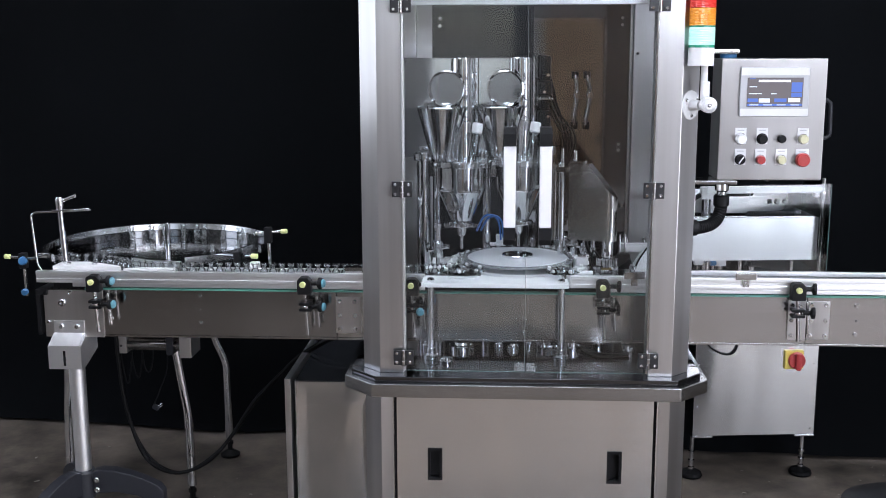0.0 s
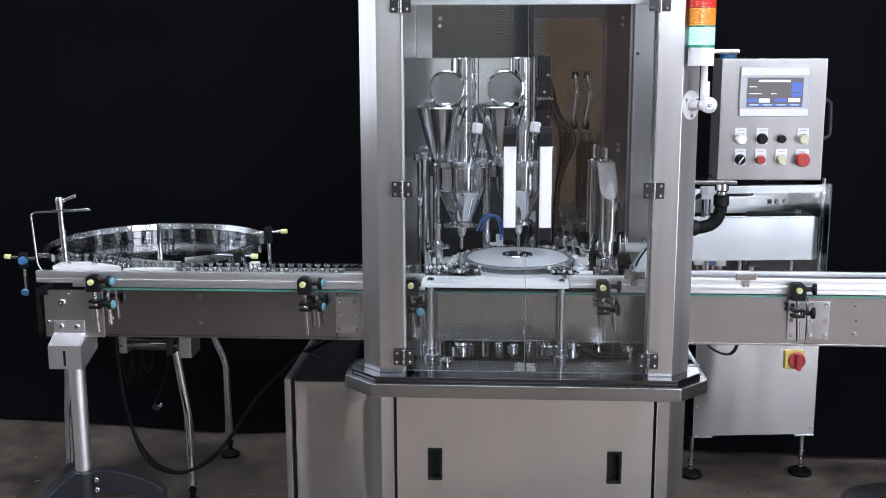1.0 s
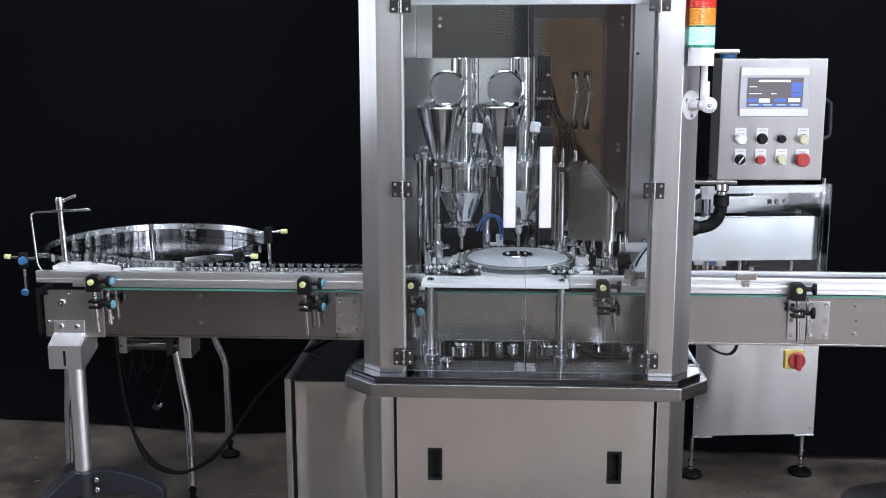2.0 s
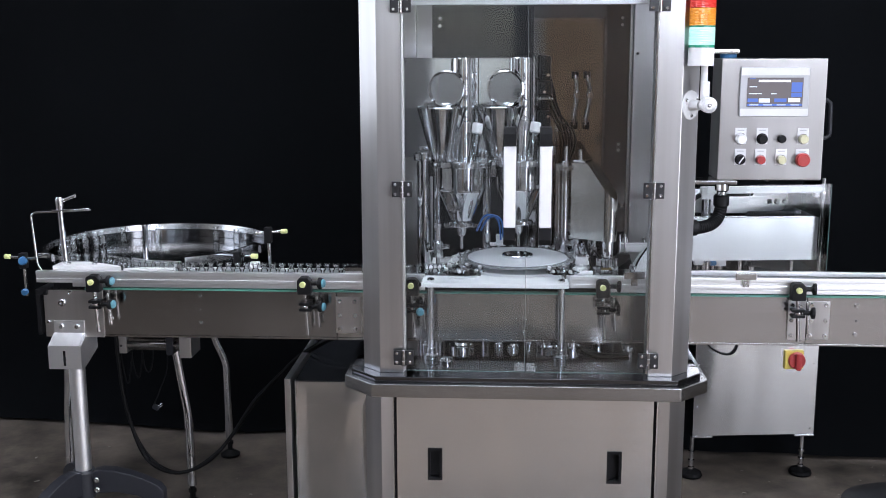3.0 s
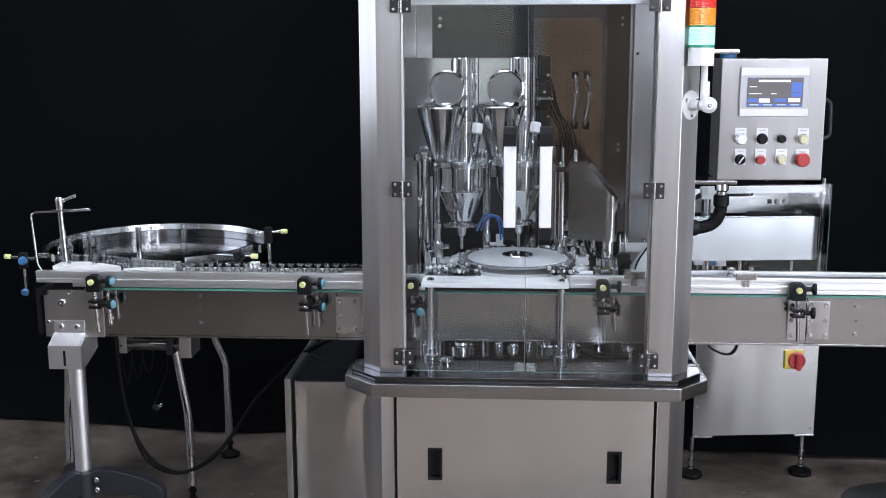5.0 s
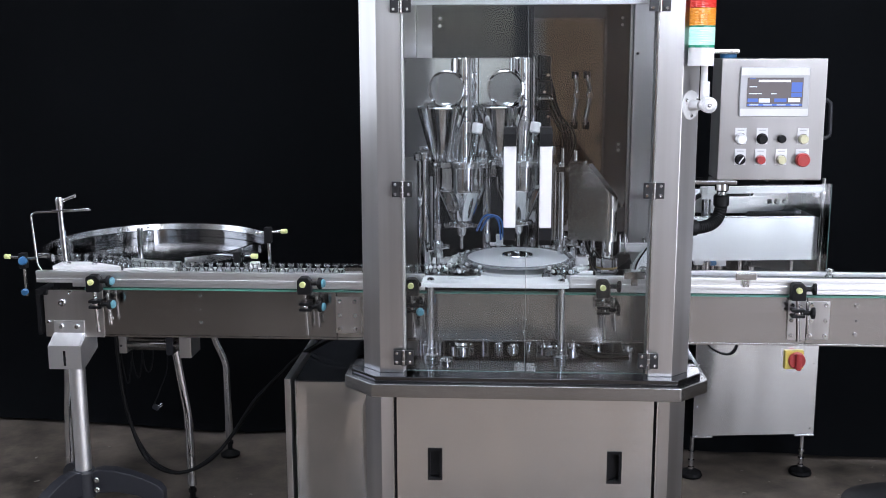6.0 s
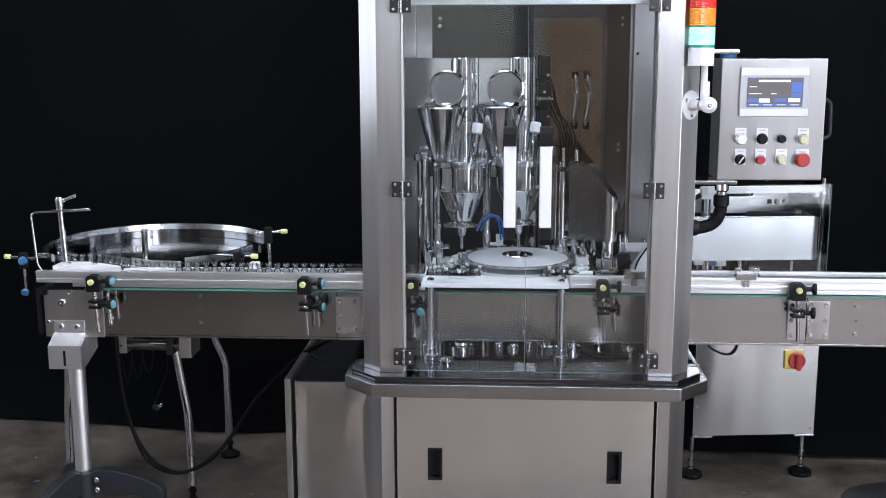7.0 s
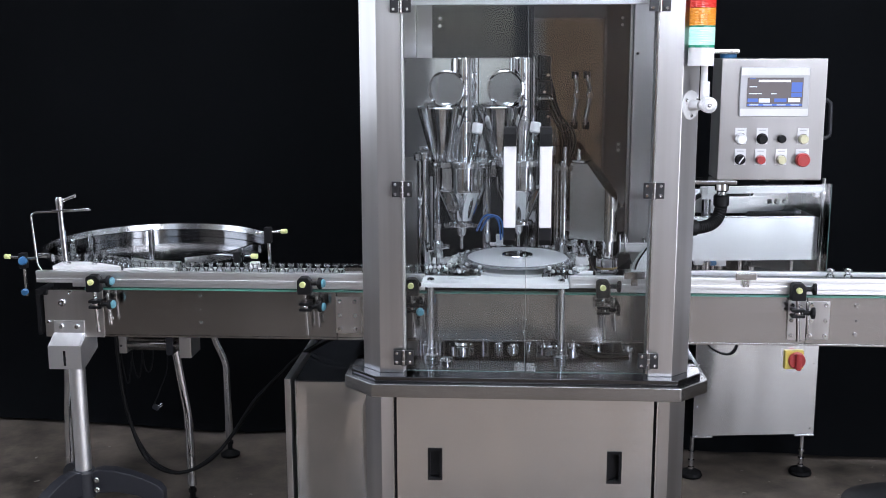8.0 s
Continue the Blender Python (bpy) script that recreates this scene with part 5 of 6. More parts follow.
def build_capping():
    b = thing("capping_unit", "turned steel capping unit with a swinging polished arm", "capping unit", AX, AY, 0)
    part("bearing", lathe(bm_new(), [(0, TZ), (0.032, TZ), (0.032, 0.860), (0.034, 0.862), (0.034, 0.868), (0.030, 0.872), (0, 0.872)], 36), TURNED, b)
    part("brass_ring", lathe(bm_new(), [(0, 0.8722), (0.0315, 0.8722), (0.0315, 0.877), (0, 0.877)], 36), BRASS, b, "thin brass ring")
    part("collar", lathe(bm_new(), [(0, 0.8772), (0.031, 0.8772), (0.031, 0.900), (0.029, 0.902), (0.018, 0.902), (0.0165, 0.904), (0.0165, 0.9485), (0, 0.9485)], 36), POLISHED, b, "polished steel collar")
    a = thing("capping_arm", "swinging polished steel capping arm with a slanted cover", "")
    a.parent = b
    # cover: a rounded end over the post, straight sides, its top slanting up towards the arm's end
    ln, r = 0.110, 0.0255
    plan = [(ln, -r), (0.0, -r)] + [(r * math.cos(radians(t)), r * math.sin(radians(t))) for t in range(-100, -261, -16)] + [(0.0, r), (ln, r)]
    plan = [(-x, y) for x, y in plan]
    bm = bm_new()
    top = lambda x: min(1.168, 1.072 + (r - 0.0 + (-x)) * (0.096 / 0.082))
    lo = [bm.verts.new((x, y, 0.951)) for x, y in plan]
    hi = [bm.verts.new((x, y, top(x))) for x, y in plan]
    # points where the slope meets the level top
    k = 0.0565
    n = len(plan)
    ia, ib = 0, n - 1
    ea, eb = bm.verts.new((-k, -r, 1.168)), bm.verts.new((-k, r, 1.168))
    bm.faces.new(lo)
    for i in range(n):
        j = (i + 1) % n
        if i == 0:
            bm.faces.new((lo[0], lo[1], hi[1], ea, hi[0]))
        elif i == n - 2:
            bm.faces.new((lo[i], lo[j], hi[j], eb, hi[i]))
        else:
            bm.faces.new((lo[i], lo[j], hi[j], hi[i]))
    bm.faces.new([ea] + hi[1:n - 1] + [eb])
    bm.faces.new([hi[0], ea, eb, hi[n - 1]])
    part("cover", bm, COVER, a, "polished steel cover with a slanted top")
    # pick-up heads at the end of the arm
    hd = part("head_tube", rod(bm_new(), (-0.132, -0.026, 0.948), (-0.132, -0.026, 1.172), 0.0105, 20), POLISHED, a, "polished steel head tube")
    part("head_tip", lathe(bm_new(), [(0, 0.905), (0.006, 0.905), (0.008, 0.910), (0.008, 0.930), (0.0055, 0.933), (0.0055, 0.9475), (0, 0.9475)], 16, pose(-0.132, -0.026, 0)), TURNED, hd)
    part("head_pin", rod(bm_new(), (-0.130, -0.024, 1.1722), (-0.130, -0.024, 1.213), 0.0045, 14), POLISHED, hd)
    part("arm_pin", rod(bm_new(), (-0.100, 0.004, 1.1682), (-0.100, 0.004, 1.205), 0.0055, 14), POLISHED, a)
    part("arm_cap", box(bm_new(), -0.110, -0.070, -0.018, 0.018, 1.1682, 1.176, 0.002), POLISHED, a)
    part("head_bar", box(bm_new(), -0.156, -0.1102, -0.040, -0.012, 1.145, 1.160, 0.002), SMOKED, a)
    part("head_tube", rod(bm_new(), (-0.150, -0.034, 0.950), (-0.150, -0.034, 1.165), 0.008, 20), SMOKED, a)
    for x, y in ((-0.096, -0.012), (-0.070, 0.012), (-0.040, -0.008)):
        part("gripper", lathe(bm_new(), [(0, 0.904), (0.007, 0.904), (0.009, 0.908), (0.009, 0.926), (0.006, 0.930), (0.006, 0.9505), (0, 0.9505)], 16, pose(x, y, 0)), TURNED, a, "turned steel gripper")
    part("black_hose", pipe(bm_new(), curve_pts([(-0.060, -0.014, 0.9505), (-0.052, -0.030, 0.935), (-0.040, -0.034, 0.915), (-0.030, -0.028, 0.905)], 6), 0.0045, 14), BLACK, a)
    return a


capping_arm = build_capping()


def build_cap_chute():
    c = thing("cap_chute", "steel cap chute with a white guide plate and black wire loop", "chute", 0.33, 0.40, 0)
    part("rail", box(bm_new(), -0.052, 0.09, -0.012, 0.010, 0.908, 0.934, 0.003), ALU, c, "steel chute rail")
    part("guide_plate", prism(bm_new(), [(-0.020, 0.846), (0.090, 0.846), (0.090, 0.925), (0.025, 0.925), (0.004, 0.905), (-0.012, 0.880)], 0.016, 0.022, UPRIGHT), WHITE, c, "white guide plate")
    part("wire_loop", pipe(bm_new(), curve_pts([(-0.008, -0.026, 0.848), (-0.004, -0.026, 0.875), (0.012, -0.026, 0.905), (0.033, -0.026, 0.932), (0.048, -0.026, 0.912), (0.062, -0.026, 0.88)], 6), 0.0026, 14), BLACK, c, "black wire loop")
    part("dark_block", box(bm_new(), -0.060, -0.022, -0.030, -0.004, 0.862, 0.905, 0.003), BLACK, c)
    part("foot_bar", box(bm_new(), -0.03, 0.09, -0.02, 0.01, TZ, 0.8455, 0.002), SMOKED, c)
    part("foot_bar", box(bm_new(), -0.058, -0.040, -0.025, -0.008, TZ, 0.8615, 0.002), SMOKED, c)
    for x in (-0.040, -0.030, 0.018, 0.036):
        part("pin", rod(bm_new(), (x, -0.001, 0.9342), (x, -0.001, 0.950), 0.0042, 14), POLISHED, c)
    for x in (-0.052, -0.038):
        part("upright_pin", rod(bm_new(), (x, -0.017, 0.9052), (x, -0.017, 0.962), 0.003, 14), TURNED, c)
    bolt(c, "screw", (0.040, -0.022, 0.880), (0, -1, 0), 0.009, 0.006)


build_cap_chute()


def build_capping_fittings():
    """Small shiny fittings crowded between the star wheel and the capping unit."""
    rnd = random.Random(5)
    for k, (x, y) in enumerate(((0.170, 0.360), (0.178, 0.420), (0.150, 0.470), (0.125, 0.500), (0.182, 0.500), (0.095, 0.560), (0.155, 0.555), (0.178, 0.300))):
        h = 0.030 + 0.026 * rnd.random()
        f = thing("cap_fitting", "small turned steel fitting beside the capping arm", "fitting", x, y, 0.8822 if 0.176 < math.dist((x, y), (SX, SY)) < 0.208 else 0.8456, "capping fittings")
        part("stem", lathe(bm_new(), [(0, 0), (0.009, 0), (0.009, h * 0.3), (0.0055, h * 0.36), (0.0055, h * 0.72), (0.010, h * 0.76), (0.010, h * 0.95), (0.006, h), (0, h)], 16), POLISHED if k % 2 else TURNED, f)
        part("side_screw", rod(bm_new(), (0.005, -0.004, h * 0.55), (0.018, -0.010, h * 0.55), 0.0035, 14), POLISHED, f)
    for pts in ([(0.205, 0.300, 0.872), (0.190, 0.285, 0.900), (0.195, 0.300, 0.930), (0.215, 0.330, 0.905)], [(0.265, 0.310, 0.875), (0.285, 0.300, 0.895), (0.300, 0.330, 0.900), (0.310, 0.370, 0.880)]):
        solo("signal_lead", pipe(bm_new(), curve_pts(pts, 6), 0.0028, 14), RUBBER, "thin black lead beside the capping unit", "cable")
    b = thing("sensor_block", "white and steel sensor block by the outfeed", "sensor", 0.165, 0.290, 0.8822)
    part("block", box(bm_new(), -0.018, 0.016, 0.012, 0.036, 0.0, 0.026, 0.003), WHITE_PAINT, b)
    part("clip", box(bm_new(), -0.014, 0.010, 0.014, 0.030, 0.0262, 0.034, 0.002), SMOKED, b)


build_capping_fittings()

# ---- tower lamp, control panel ----


def build_tower():
    t = thing("tower_lamp", "signal tower lamp with red, amber and green lenses", "signal lamp", 0.418, -0.012, 0)
    for z0, z1, mt, nm in ((1.588, 1.66, LENS_RED, "red lens"), (1.546, 1.5875, LENS_AMBER, "amber lens"), (1.500, 1.5420, LENS_GREEN, "pale green lens")):
        prof = [(0, z0), (0.0313, z0)]
        k = int((z1 - z0) / 0.004)
        for i in range(k):
            z = z0 + 0.001 + (z1 - z0 - 0.002) * i / k
            prof += [(0.0320, z), (0.0312, z + 0.002)]
        prof += [(0.0313, z1), (0, z1)]
        part("lens", lathe(bm_new(), prof, 28), mt, t, nm)
    part("lens_rim", lathe(bm_new(), [(0, 1.5422), (0.0313, 1.5422), (0.0313, 1.5458), (0, 1.5458)], 28), LENS_RIM, t)
    part("lens_rim", lathe(bm_new(), [(0, 1.4935), (0.0313, 1.4935), (0.0313, 1.4998), (0, 1.4998)], 28), LENS_RIM, t, "dark green rim")
    part("housing", lathe(bm_new(), [(0, 1.450), (0.031, 1.450), (0.0313, 1.453), (0.0313, 1.4933), (0, 1.4933)], 28), WHITE_PAINT, t, "white housing")
    part("stem", rod(bm_new(), (0.010, 0, 1.372), (0.010, 0, 1.4498), 0.0085, 18), WHITE_PAINT, t, "white stem")
    part("stem_sleeve", rod(bm_new(), (0.013, 0, 1.368), (0.013, 0, 1.412), 0.0115, 18), WHITE_PAINT, t)
    n = Vector((0.05, -0.049, 0)).normalized()
    p = Vector((-0.016, 0.0385, 1.353))
    fl = part("flange", lathe(bm_new(), [(0, 0), (0.036, 0), (0.036, 0.004), (0.032, 0.006), (0.014, 0.006), (0.012, 0.03), (0, 0.03)], 28, aim(p, p + n)), WHITE_PAINT, t, "white mounting flange")
    part("pivot", rod(rod(bm_new(), (0.020, 0.004, 1.356), (0.020, -0.028, 1.356), 0.0195, 28), (0.020, -0.0282, 1.356), (0.020, -0.034, 1.356), 0.012, 24), WHITE_PAINT, t, "white swivel joint")
    bolt(t, "screw", (0.020, -0.0320, 1.356), (0, -1, 0), 0.006, 0.003)
    for a in (30, 150, 270):
        q = p + n * 0.006 + 0.026 * (math.cos(radians(a)) * Vector((-n.y, n.x, 0)) + math.sin(radians(a)) * Vector((0, 0, 1)))
        bolt(t, "screw", q, n, 0.005, 0.003)


build_tower()


def build_panel():
    h = thing("control_panel", "stainless steel control panel with touch screen and push buttons", "control panel", 0.54, 0.35, 0)
    part("housing", box(bm_new(), 0.0, 0.288, 0.0, 0.13, 1.126, 1.463, 0.003), PANEL_STEEL_DARK, h, "brushed steel housing")
    bz = part("screen_bezel", box(bm_new(), 0.051, 0.240, -0.008, -0.0005, 1.304, 1.440, 0.003), GREY_BEZEL, h, "silver screen bezel")
    part("bezel_band", box(bm_new(), 0.053, 0.238, -0.0095, -0.0083, 1.417, 1.438, 0.0), WHITE_PAINT, bz)
    part("bezel_band", box(bm_new(), 0.053, 0.238, -0.0095, -0.0083, 1.306, 1.326, 0.0), WHITE_PAINT, bz)
    sc = part("screen", box(bm_new(), 0.070, 0.222, -0.0095, -0.0083, 1.331, 1.411, 0.0), SCREEN, bz, "lit touch screen with a brownish reflection painted in")
    y0, y1 = -0.0105, -0.0097
    for x0, x1, z0, z1, mt in ((0.100, 0.187, 1.399, 1.405, SCREEN_LIGHT), (0.190, 0.219, 1.371, 1.398, SCREEN_BLUE), (0.190, 0.219, 1.358, 1.369, SCREEN_BLUE),
                               (0.103, 0.133, 1.343, 1.354, SCREEN_LIGHT), (0.183, 0.215, 1.344, 1.355, SCREEN_LIGHT), (0.072, 0.100, 1.344, 1.354, SCREEN_BLUE),
                               (0.145, 0.178, 1.344, 1.354, SCREEN_BLUE), (0.072, 0.220, 1.333, 1.3395, SCREEN_BLUE), (0.076, 0.110, 1.366, 1.368, SCREEN_LIGHT),
                               (0.076, 0.096, 1.385, 1.387, SCREEN_LIGHT), (0.135, 0.15, 1.366, 1.368, SCREEN_LIGHT), (0.076, 0.092, 1.407, 1.409, SCREEN_BLUE)):
        part("screen_field", box(bm_new(), x0, x1, y0, y1, z0, z1), mt, sc)
    for k in range(4):
        part("screen_field", box(bm_new(), 0.078 + 0.037 * k, 0.102 + 0.037 * k, -0.0112, -0.0107, 1.3355, 1.3375), SCREEN_LIGHT, sc)
    rows = (((0.060, WHITE, 0.0145), (0.119, BLACK, 0.0130), (0.173, BLACK, 0.0115), (0.231, CREAM, 0.0125)),
            ((0.061, BLACK, 0.0125), (0.117, RED, 0.0120), (0.174, CREAM, 0.0120), (0.232, RED, 0.0190)))
    for j, row in enumerate(rows):
        for i, (x, mt, r) in enumerate(row):
            z = (1.242, 1.184)[j]
            if not (j == 0 and i == 2):
                w = 0.0155 if r < 0.0185 else 0.018
                lp = part("legend_plate", box(bm_new(), x - w, x + w, -0.002, -0.0003, z - 0.015, z + 0.030, 0.0006), WHITE_PAINT, h, "white legend plate")
                part("legend_bar", box(bm_new(), x - w * 0.6, x + w * 0.6, -0.0027, -0.0022, z + 0.022, z + 0.025), GREY_BEZEL, lp)
                part("collar_ring", lathe(bm_new(), [(0, 0), (r + 0.0025, 0), (r + 0.002, 0.005), (0, 0.005)], 24, aim((x, -0.0022, z), (x, -1, z))), POLISHED if mt is not BLACK else BLACK, h)
                y = -0.0074
            else:
                y = -0.0003
            bt = part("button", lathe(bm_new(), [(0, 0), (r, 0), (r, 0.010), (r * 0.85, 0.014), (r * 0.75, 0.0125), (0, 0.0125)], 24, aim((x, y, z), (x, -1, z))), mt, h,
                      {True: "red push button", False: ""}[mt is RED] or "round push button")
            if j == 1 and i == 0:
                part("pointer", box(bm_new(), x - 0.0015, x + 0.0015, y - 0.0165, y - 0.0128, z - 0.011, z + 0.011, 0.0004, Matrix.Translation((x, 0, z)) @ pose(0, 0, 0, 0, 35, 0) @ Matrix.Translation((-x, 0, -z))), WHITE, bt, "white pointer")
    part("side_handle", pipe(bm_new(), [(0.286, 0.06, 1.345), (0.308, 0.06, 1.347), (0.318, 0.06, 1.338), (0.320, 0.06, 1.330), (0.322, 0.06, 1.255), (0.320, 0.06, 1.247), (0.311, 0.06, 1.240), (0.288, 0.06, 1.240)], 0.0055, 14), NYLON, h, "dark bow handle")
    # swivel stub and bracket arm from the corner post
    st = part("swivel_stub", rod(rod(bm_new(), (0.026, 0.055, 1.088), (0.026, 0.055, 1.1255), 0.020, 24), (0.026, 0.055, 1.076), (0.026, 0.055, 1.0875), 0.014, 24), POLISHED, h, "polished swivel stub")
    part("bracket_arm", box(bm_new(), -0.112, 0.055, -0.01, 0.09, 1.1135, 1.1250, 0.002), SMOKED, h, "flat steel bracket arm")
    part("arm_plate", box(bm_new(), -0.1115, -0.1035, -0.262, 0.085, 1.06, 1.128, 0.001), STEEL_V, h)
    bolt(h, "screw", (0.150, 0.05, 1.125), (0, 0, -1), 0.009, 0.008)
    # corrugated conduit
    pts = curve_pts([(0.026, 0.055, 1.070), (0.026, 0.053, 1.045), (0.018, 0.045, 1.015), (0.000, 0.035, 0.996), (-0.028, 0.020, 0.988), (-0.054, 0.006, 0.988)], 12)
    rs = [0.0185 if i % 3 else 0.0162 for i in range(len(pts))]
    cd = part("conduit", pipe(bm_new(), pts, rs, 18), BLACK, h, "black corrugated conduit")
    part("conduit_nut", rod(bm_new(), (0.026, 0.055, 1.044), (0.026, 0.055, 1.0755), 0.0225, 18), BLACK, cd)
    part("conduit_nut", rod(bm_new(), (-0.112, -0.012, 0.988), (-0.050, 0.006, 0.988), 0.0235, 18), BLACK, cd)


build_panel()


# ---- cap feeder outside the enclosure ----
def build_cap_feeder():
    c = thing("cap_feeder", "brushed steel cap feeder cabinet on levelling feet", "cabinet", 0.600, 0.875, 0)
    c.matrix_basis = pose(0.600, 0.885, 0, 0, 0, 6)
    part("body", box(bm_new(), 0.0, 0.428, 0.0, 0.20, 0.165, 0.512, 0.002), STEEL_H, c, "brushed steel cabinet body")
    for x in (0.014, 0.414):
        for z in (0.185, 0.27, 0.42):
            bolt(c, "rivet", (x, 0.0, z), (0, -1, 0), 0.0035, 0.003)
    for x0, x1 in ((0.0, 0.07), (0.358, 0.428)):
        part("foot_plate", box(bm_new(), x0, x1, -0.004, 0.05, 0.159, 0.1648, 0.001), POLISHED, c)
    for x in (0.014, 0.408):
        for y in (0.05,):
            ft = part("levelling_foot", lathe(bm_new(), [(0, 0), (0.038, 0), (0.040, 0.006), (0.036, 0.016), (0.016, 0.026), (0, 0.026)], 28, pose(x, y, 0)), RUBBER, c, "black rubber levelling foot")
            part("foot_stem", lathe(bm_new(), [(0, 0.0262), (0.010, 0.0262), (0.010, 0.034), (0.0065, 0.036), (0.0065, 0.050), (0.011, 0.051), (0.011, 0.060), (0.0065, 0.061), (0.0065, 0.084), (0.011, 0.085), (0.011, 0.093), (0.0075, 0.094), (0.0075, 0.1585), (0, 0.1585)], 16, pose(x, y, 0)), POLISHED, ft, "threaded steel stem")
    # rotary isolator
    sw = part("isolator_plate", box(bm_new(), 0.308, 0.372, -0.012, -0.0005, 0.405, 0.470, 0.003), SWITCH_YELLOW, c, "yellow switch plate")
    kn = part("isolator_knob", lathe(bm_new(), [(0, 0), (0.029, 0), (0.030, 0.004), (0.027, 0.014), (0, 0.014)], 32, aim((0.346, -0.0122, 0.437), (0.346, -1, 0.437))), RED, sw, "red rotary switch knob")
    part("knob_grip", box(bm_new(), 0.337, 0.355, -0.044, -0.0265, 0.407, 0.467, 0.006), RED, kn)
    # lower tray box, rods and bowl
    bx = part("bowl_box", plate_hole(bm_new(), -0.050, 0.394, 0.788, 0.932, -0.008, 0.004, []), STEEL_LIGHTENED, c, "wide brushed steel bowl box")
    part("box_side", box(bm_new(), 0.390, 0.394, -0.0038, 0.20, 0.788, 0.932, 0.001), STEEL_V, bx)
    part("box_side", box(bm_new(), -0.050, -0.046, -0.0038, 0.20, 0.788, 0.932, 0.001), STEEL_V, bx)
    part("box_floor", box(bm_new(), -0.046, 0.390, -0.0038, 0.20, 0.788, 0.792), STEEL_H, bx)
    part("lip", box(bm_new(), -0.050, 0.394, -0.006, 0.012, 0.9325, 0.936, 0.001), STEEL_H, bx, "folded lip")
    bm = bm_new()
    prof = [(0.012, 0.930), (0.165, 0.945), (0.172, 0.990), (0.176, 0.992), (0.178, 0.988), (0.170, 0.935), (0.012, 0.925)]
    lathe(bm, prof, 56, pose(0.130, 0.185, 0) @ Matrix.Diagonal((1.25, 0.6, 1, 1)), True)
    part("bowl", bm, ALU, c, "satin steel vibrating bowl")
    part("slot_bar", box(bm_new(), 0.165, 0.350, 0.034, 0.040, 0.936, 0.948, 0.001), NYLON, c, "dark slotted bar")
    for k in range(18):
        part("bowl_slot", box(bm_new(), 0.170 + k * 0.0095, 0.1755 + k * 0.0095, 0.0305, 0.0335, 0.938, 0.9465, 0.0006), BLACK, c)
    for x in (0.258, 0.282, 0.312):
        part("bowl_cap", rod(bm_new(), (x, 0.10, 0.972), (x + 0.006, 0.09, 0.972), 0.009, 16), BLACK, c)
    for x, r in ((-0.035, 0.009), (-0.015, 0.012), (0.01, 0.006), (0.045, 0.010), (0.066, 0.006), (0.160, 0.008), (0.20, 0.012), (0.34, 0.008)):
        part("support_rod", rod(bm_new(), (x, 0.07, 0.5122), (x, 0.07, 0.7878), r, 16), POLISHED, c, "polished support rod")
    part("blue_fitting", rod(bm_new(), (0.045, 0.03, 0.772), (0.064, 0.03, 0.774), 0.010, 16), BLUE, c, "pale blue fitting")
    for x0, x1, z in ((0.065, 0.10, 0.760), (0.18, 0.235, 0.757), (-0.01, 0.02, 0.765)):
        part("fitting_block", box(bm_new(), x0, x1, 0.03, 0.06, z, z + 0.022, 0.003), WHITE_PAINT if x0 < 0.1 else BLACK, c)
    # clear guard with a white top rail
    g = part("guard_pane", box(bm_new(), -0.05, 0.409, -0.060, -0.056, 0.745, 1.050, 0.0005), ACRYLIC, c, "clear acrylic guard", shadow=False)
    part("guard_side", box(bm_new(), 0.405, 0.409, -0.055, 0.19, 0.745, 1.050, 0.0005), ACRYLIC, c, "clear acrylic guard", shadow=False)
    part("guard_edge", box(bm_new(), 0.409, 0.411, -0.061, -0.055, 0.745, 1.050), GREEN_EDGE, g)
    part("guard_edge", box(bm_new(), 0.409, 0.411, 0.188, 0.192, 0.745, 1.050), GREEN_EDGE, g)
    part("top_rail", box(bm_new(), 0.0, 0.386, -0.050, -0.040, 1.020, 1.044, 0.002), WHITE_PAINT, g, "white top rail")
    part("guard_post", rod(bm_new(), (0.396, -0.030, 0.5125), (0.396, -0.030, 1.066), 0.0065, 16), POLISHED, c, "slim steel guard post")
    bolt(g, "screw", (0.386, -0.060, 1.022), (0, -1, 0), 0.006, 0.005, TURNED)
    part("corner_block", box(bm_new(), 0.360, 0.376, -0.050, -0.03, 1.006, 1.0195, 0.002), WHITE_PAINT, g)
    part("wire", pipe(bm_new(), curve_pts([(0.022, -0.004, 0.520), (0.050, -0.006, 0.484), (0.090, -0.006, 0.462), (0.122, -0.006, 0.462), (0.138, -0.006, 0.482), (0.142, -0.006, 0.515)], 6), 0.0034, 14), RUBBER, c, "thin black wire")
    # cylinder unit beside the corner post, and the tall capped pipe behind the panel
    k = thing("air_regulator", "clear bowl air regulator beside the corner post", "regulator", 0.622, 0.935, -0.045)
    part("regulator_body", box(bm_new(), -0.020, 0.022, -0.02, 0.02, 1.035, 1.075, 0.003), WHITE_PAINT, k)
    part("regulator_bowl", lathe(bm_new(), [(0, 0.965), (0.010, 0.965), (0.016, 0.975), (0.016, 1.0345), (0, 1.0345)], 20), TURNED, k)
    part("stand_rod", rod(bm_new(), (0.0, 0.0, 0.5575), (0.0, 0.0, 0.9645), 0.006, 14), POLISHED, k)
    part("hose", pipe(bm_new(), curve_pts([(-0.02, -0.01, 1.05), (-0.045, -0.01, 1.03), (-0.05, -0.01, 0.97), (-0.03, 0, 0.80), (-0.01, 0.01, 0.62), (-0.005, 0.02, 0.563)], 6), 0.008, 14), BLACK, k)
    v = thing("cap_pipe", "tall steel pipe with a blue ring under its flat cap", "pipe", 0.690, 1.02, -0.020)
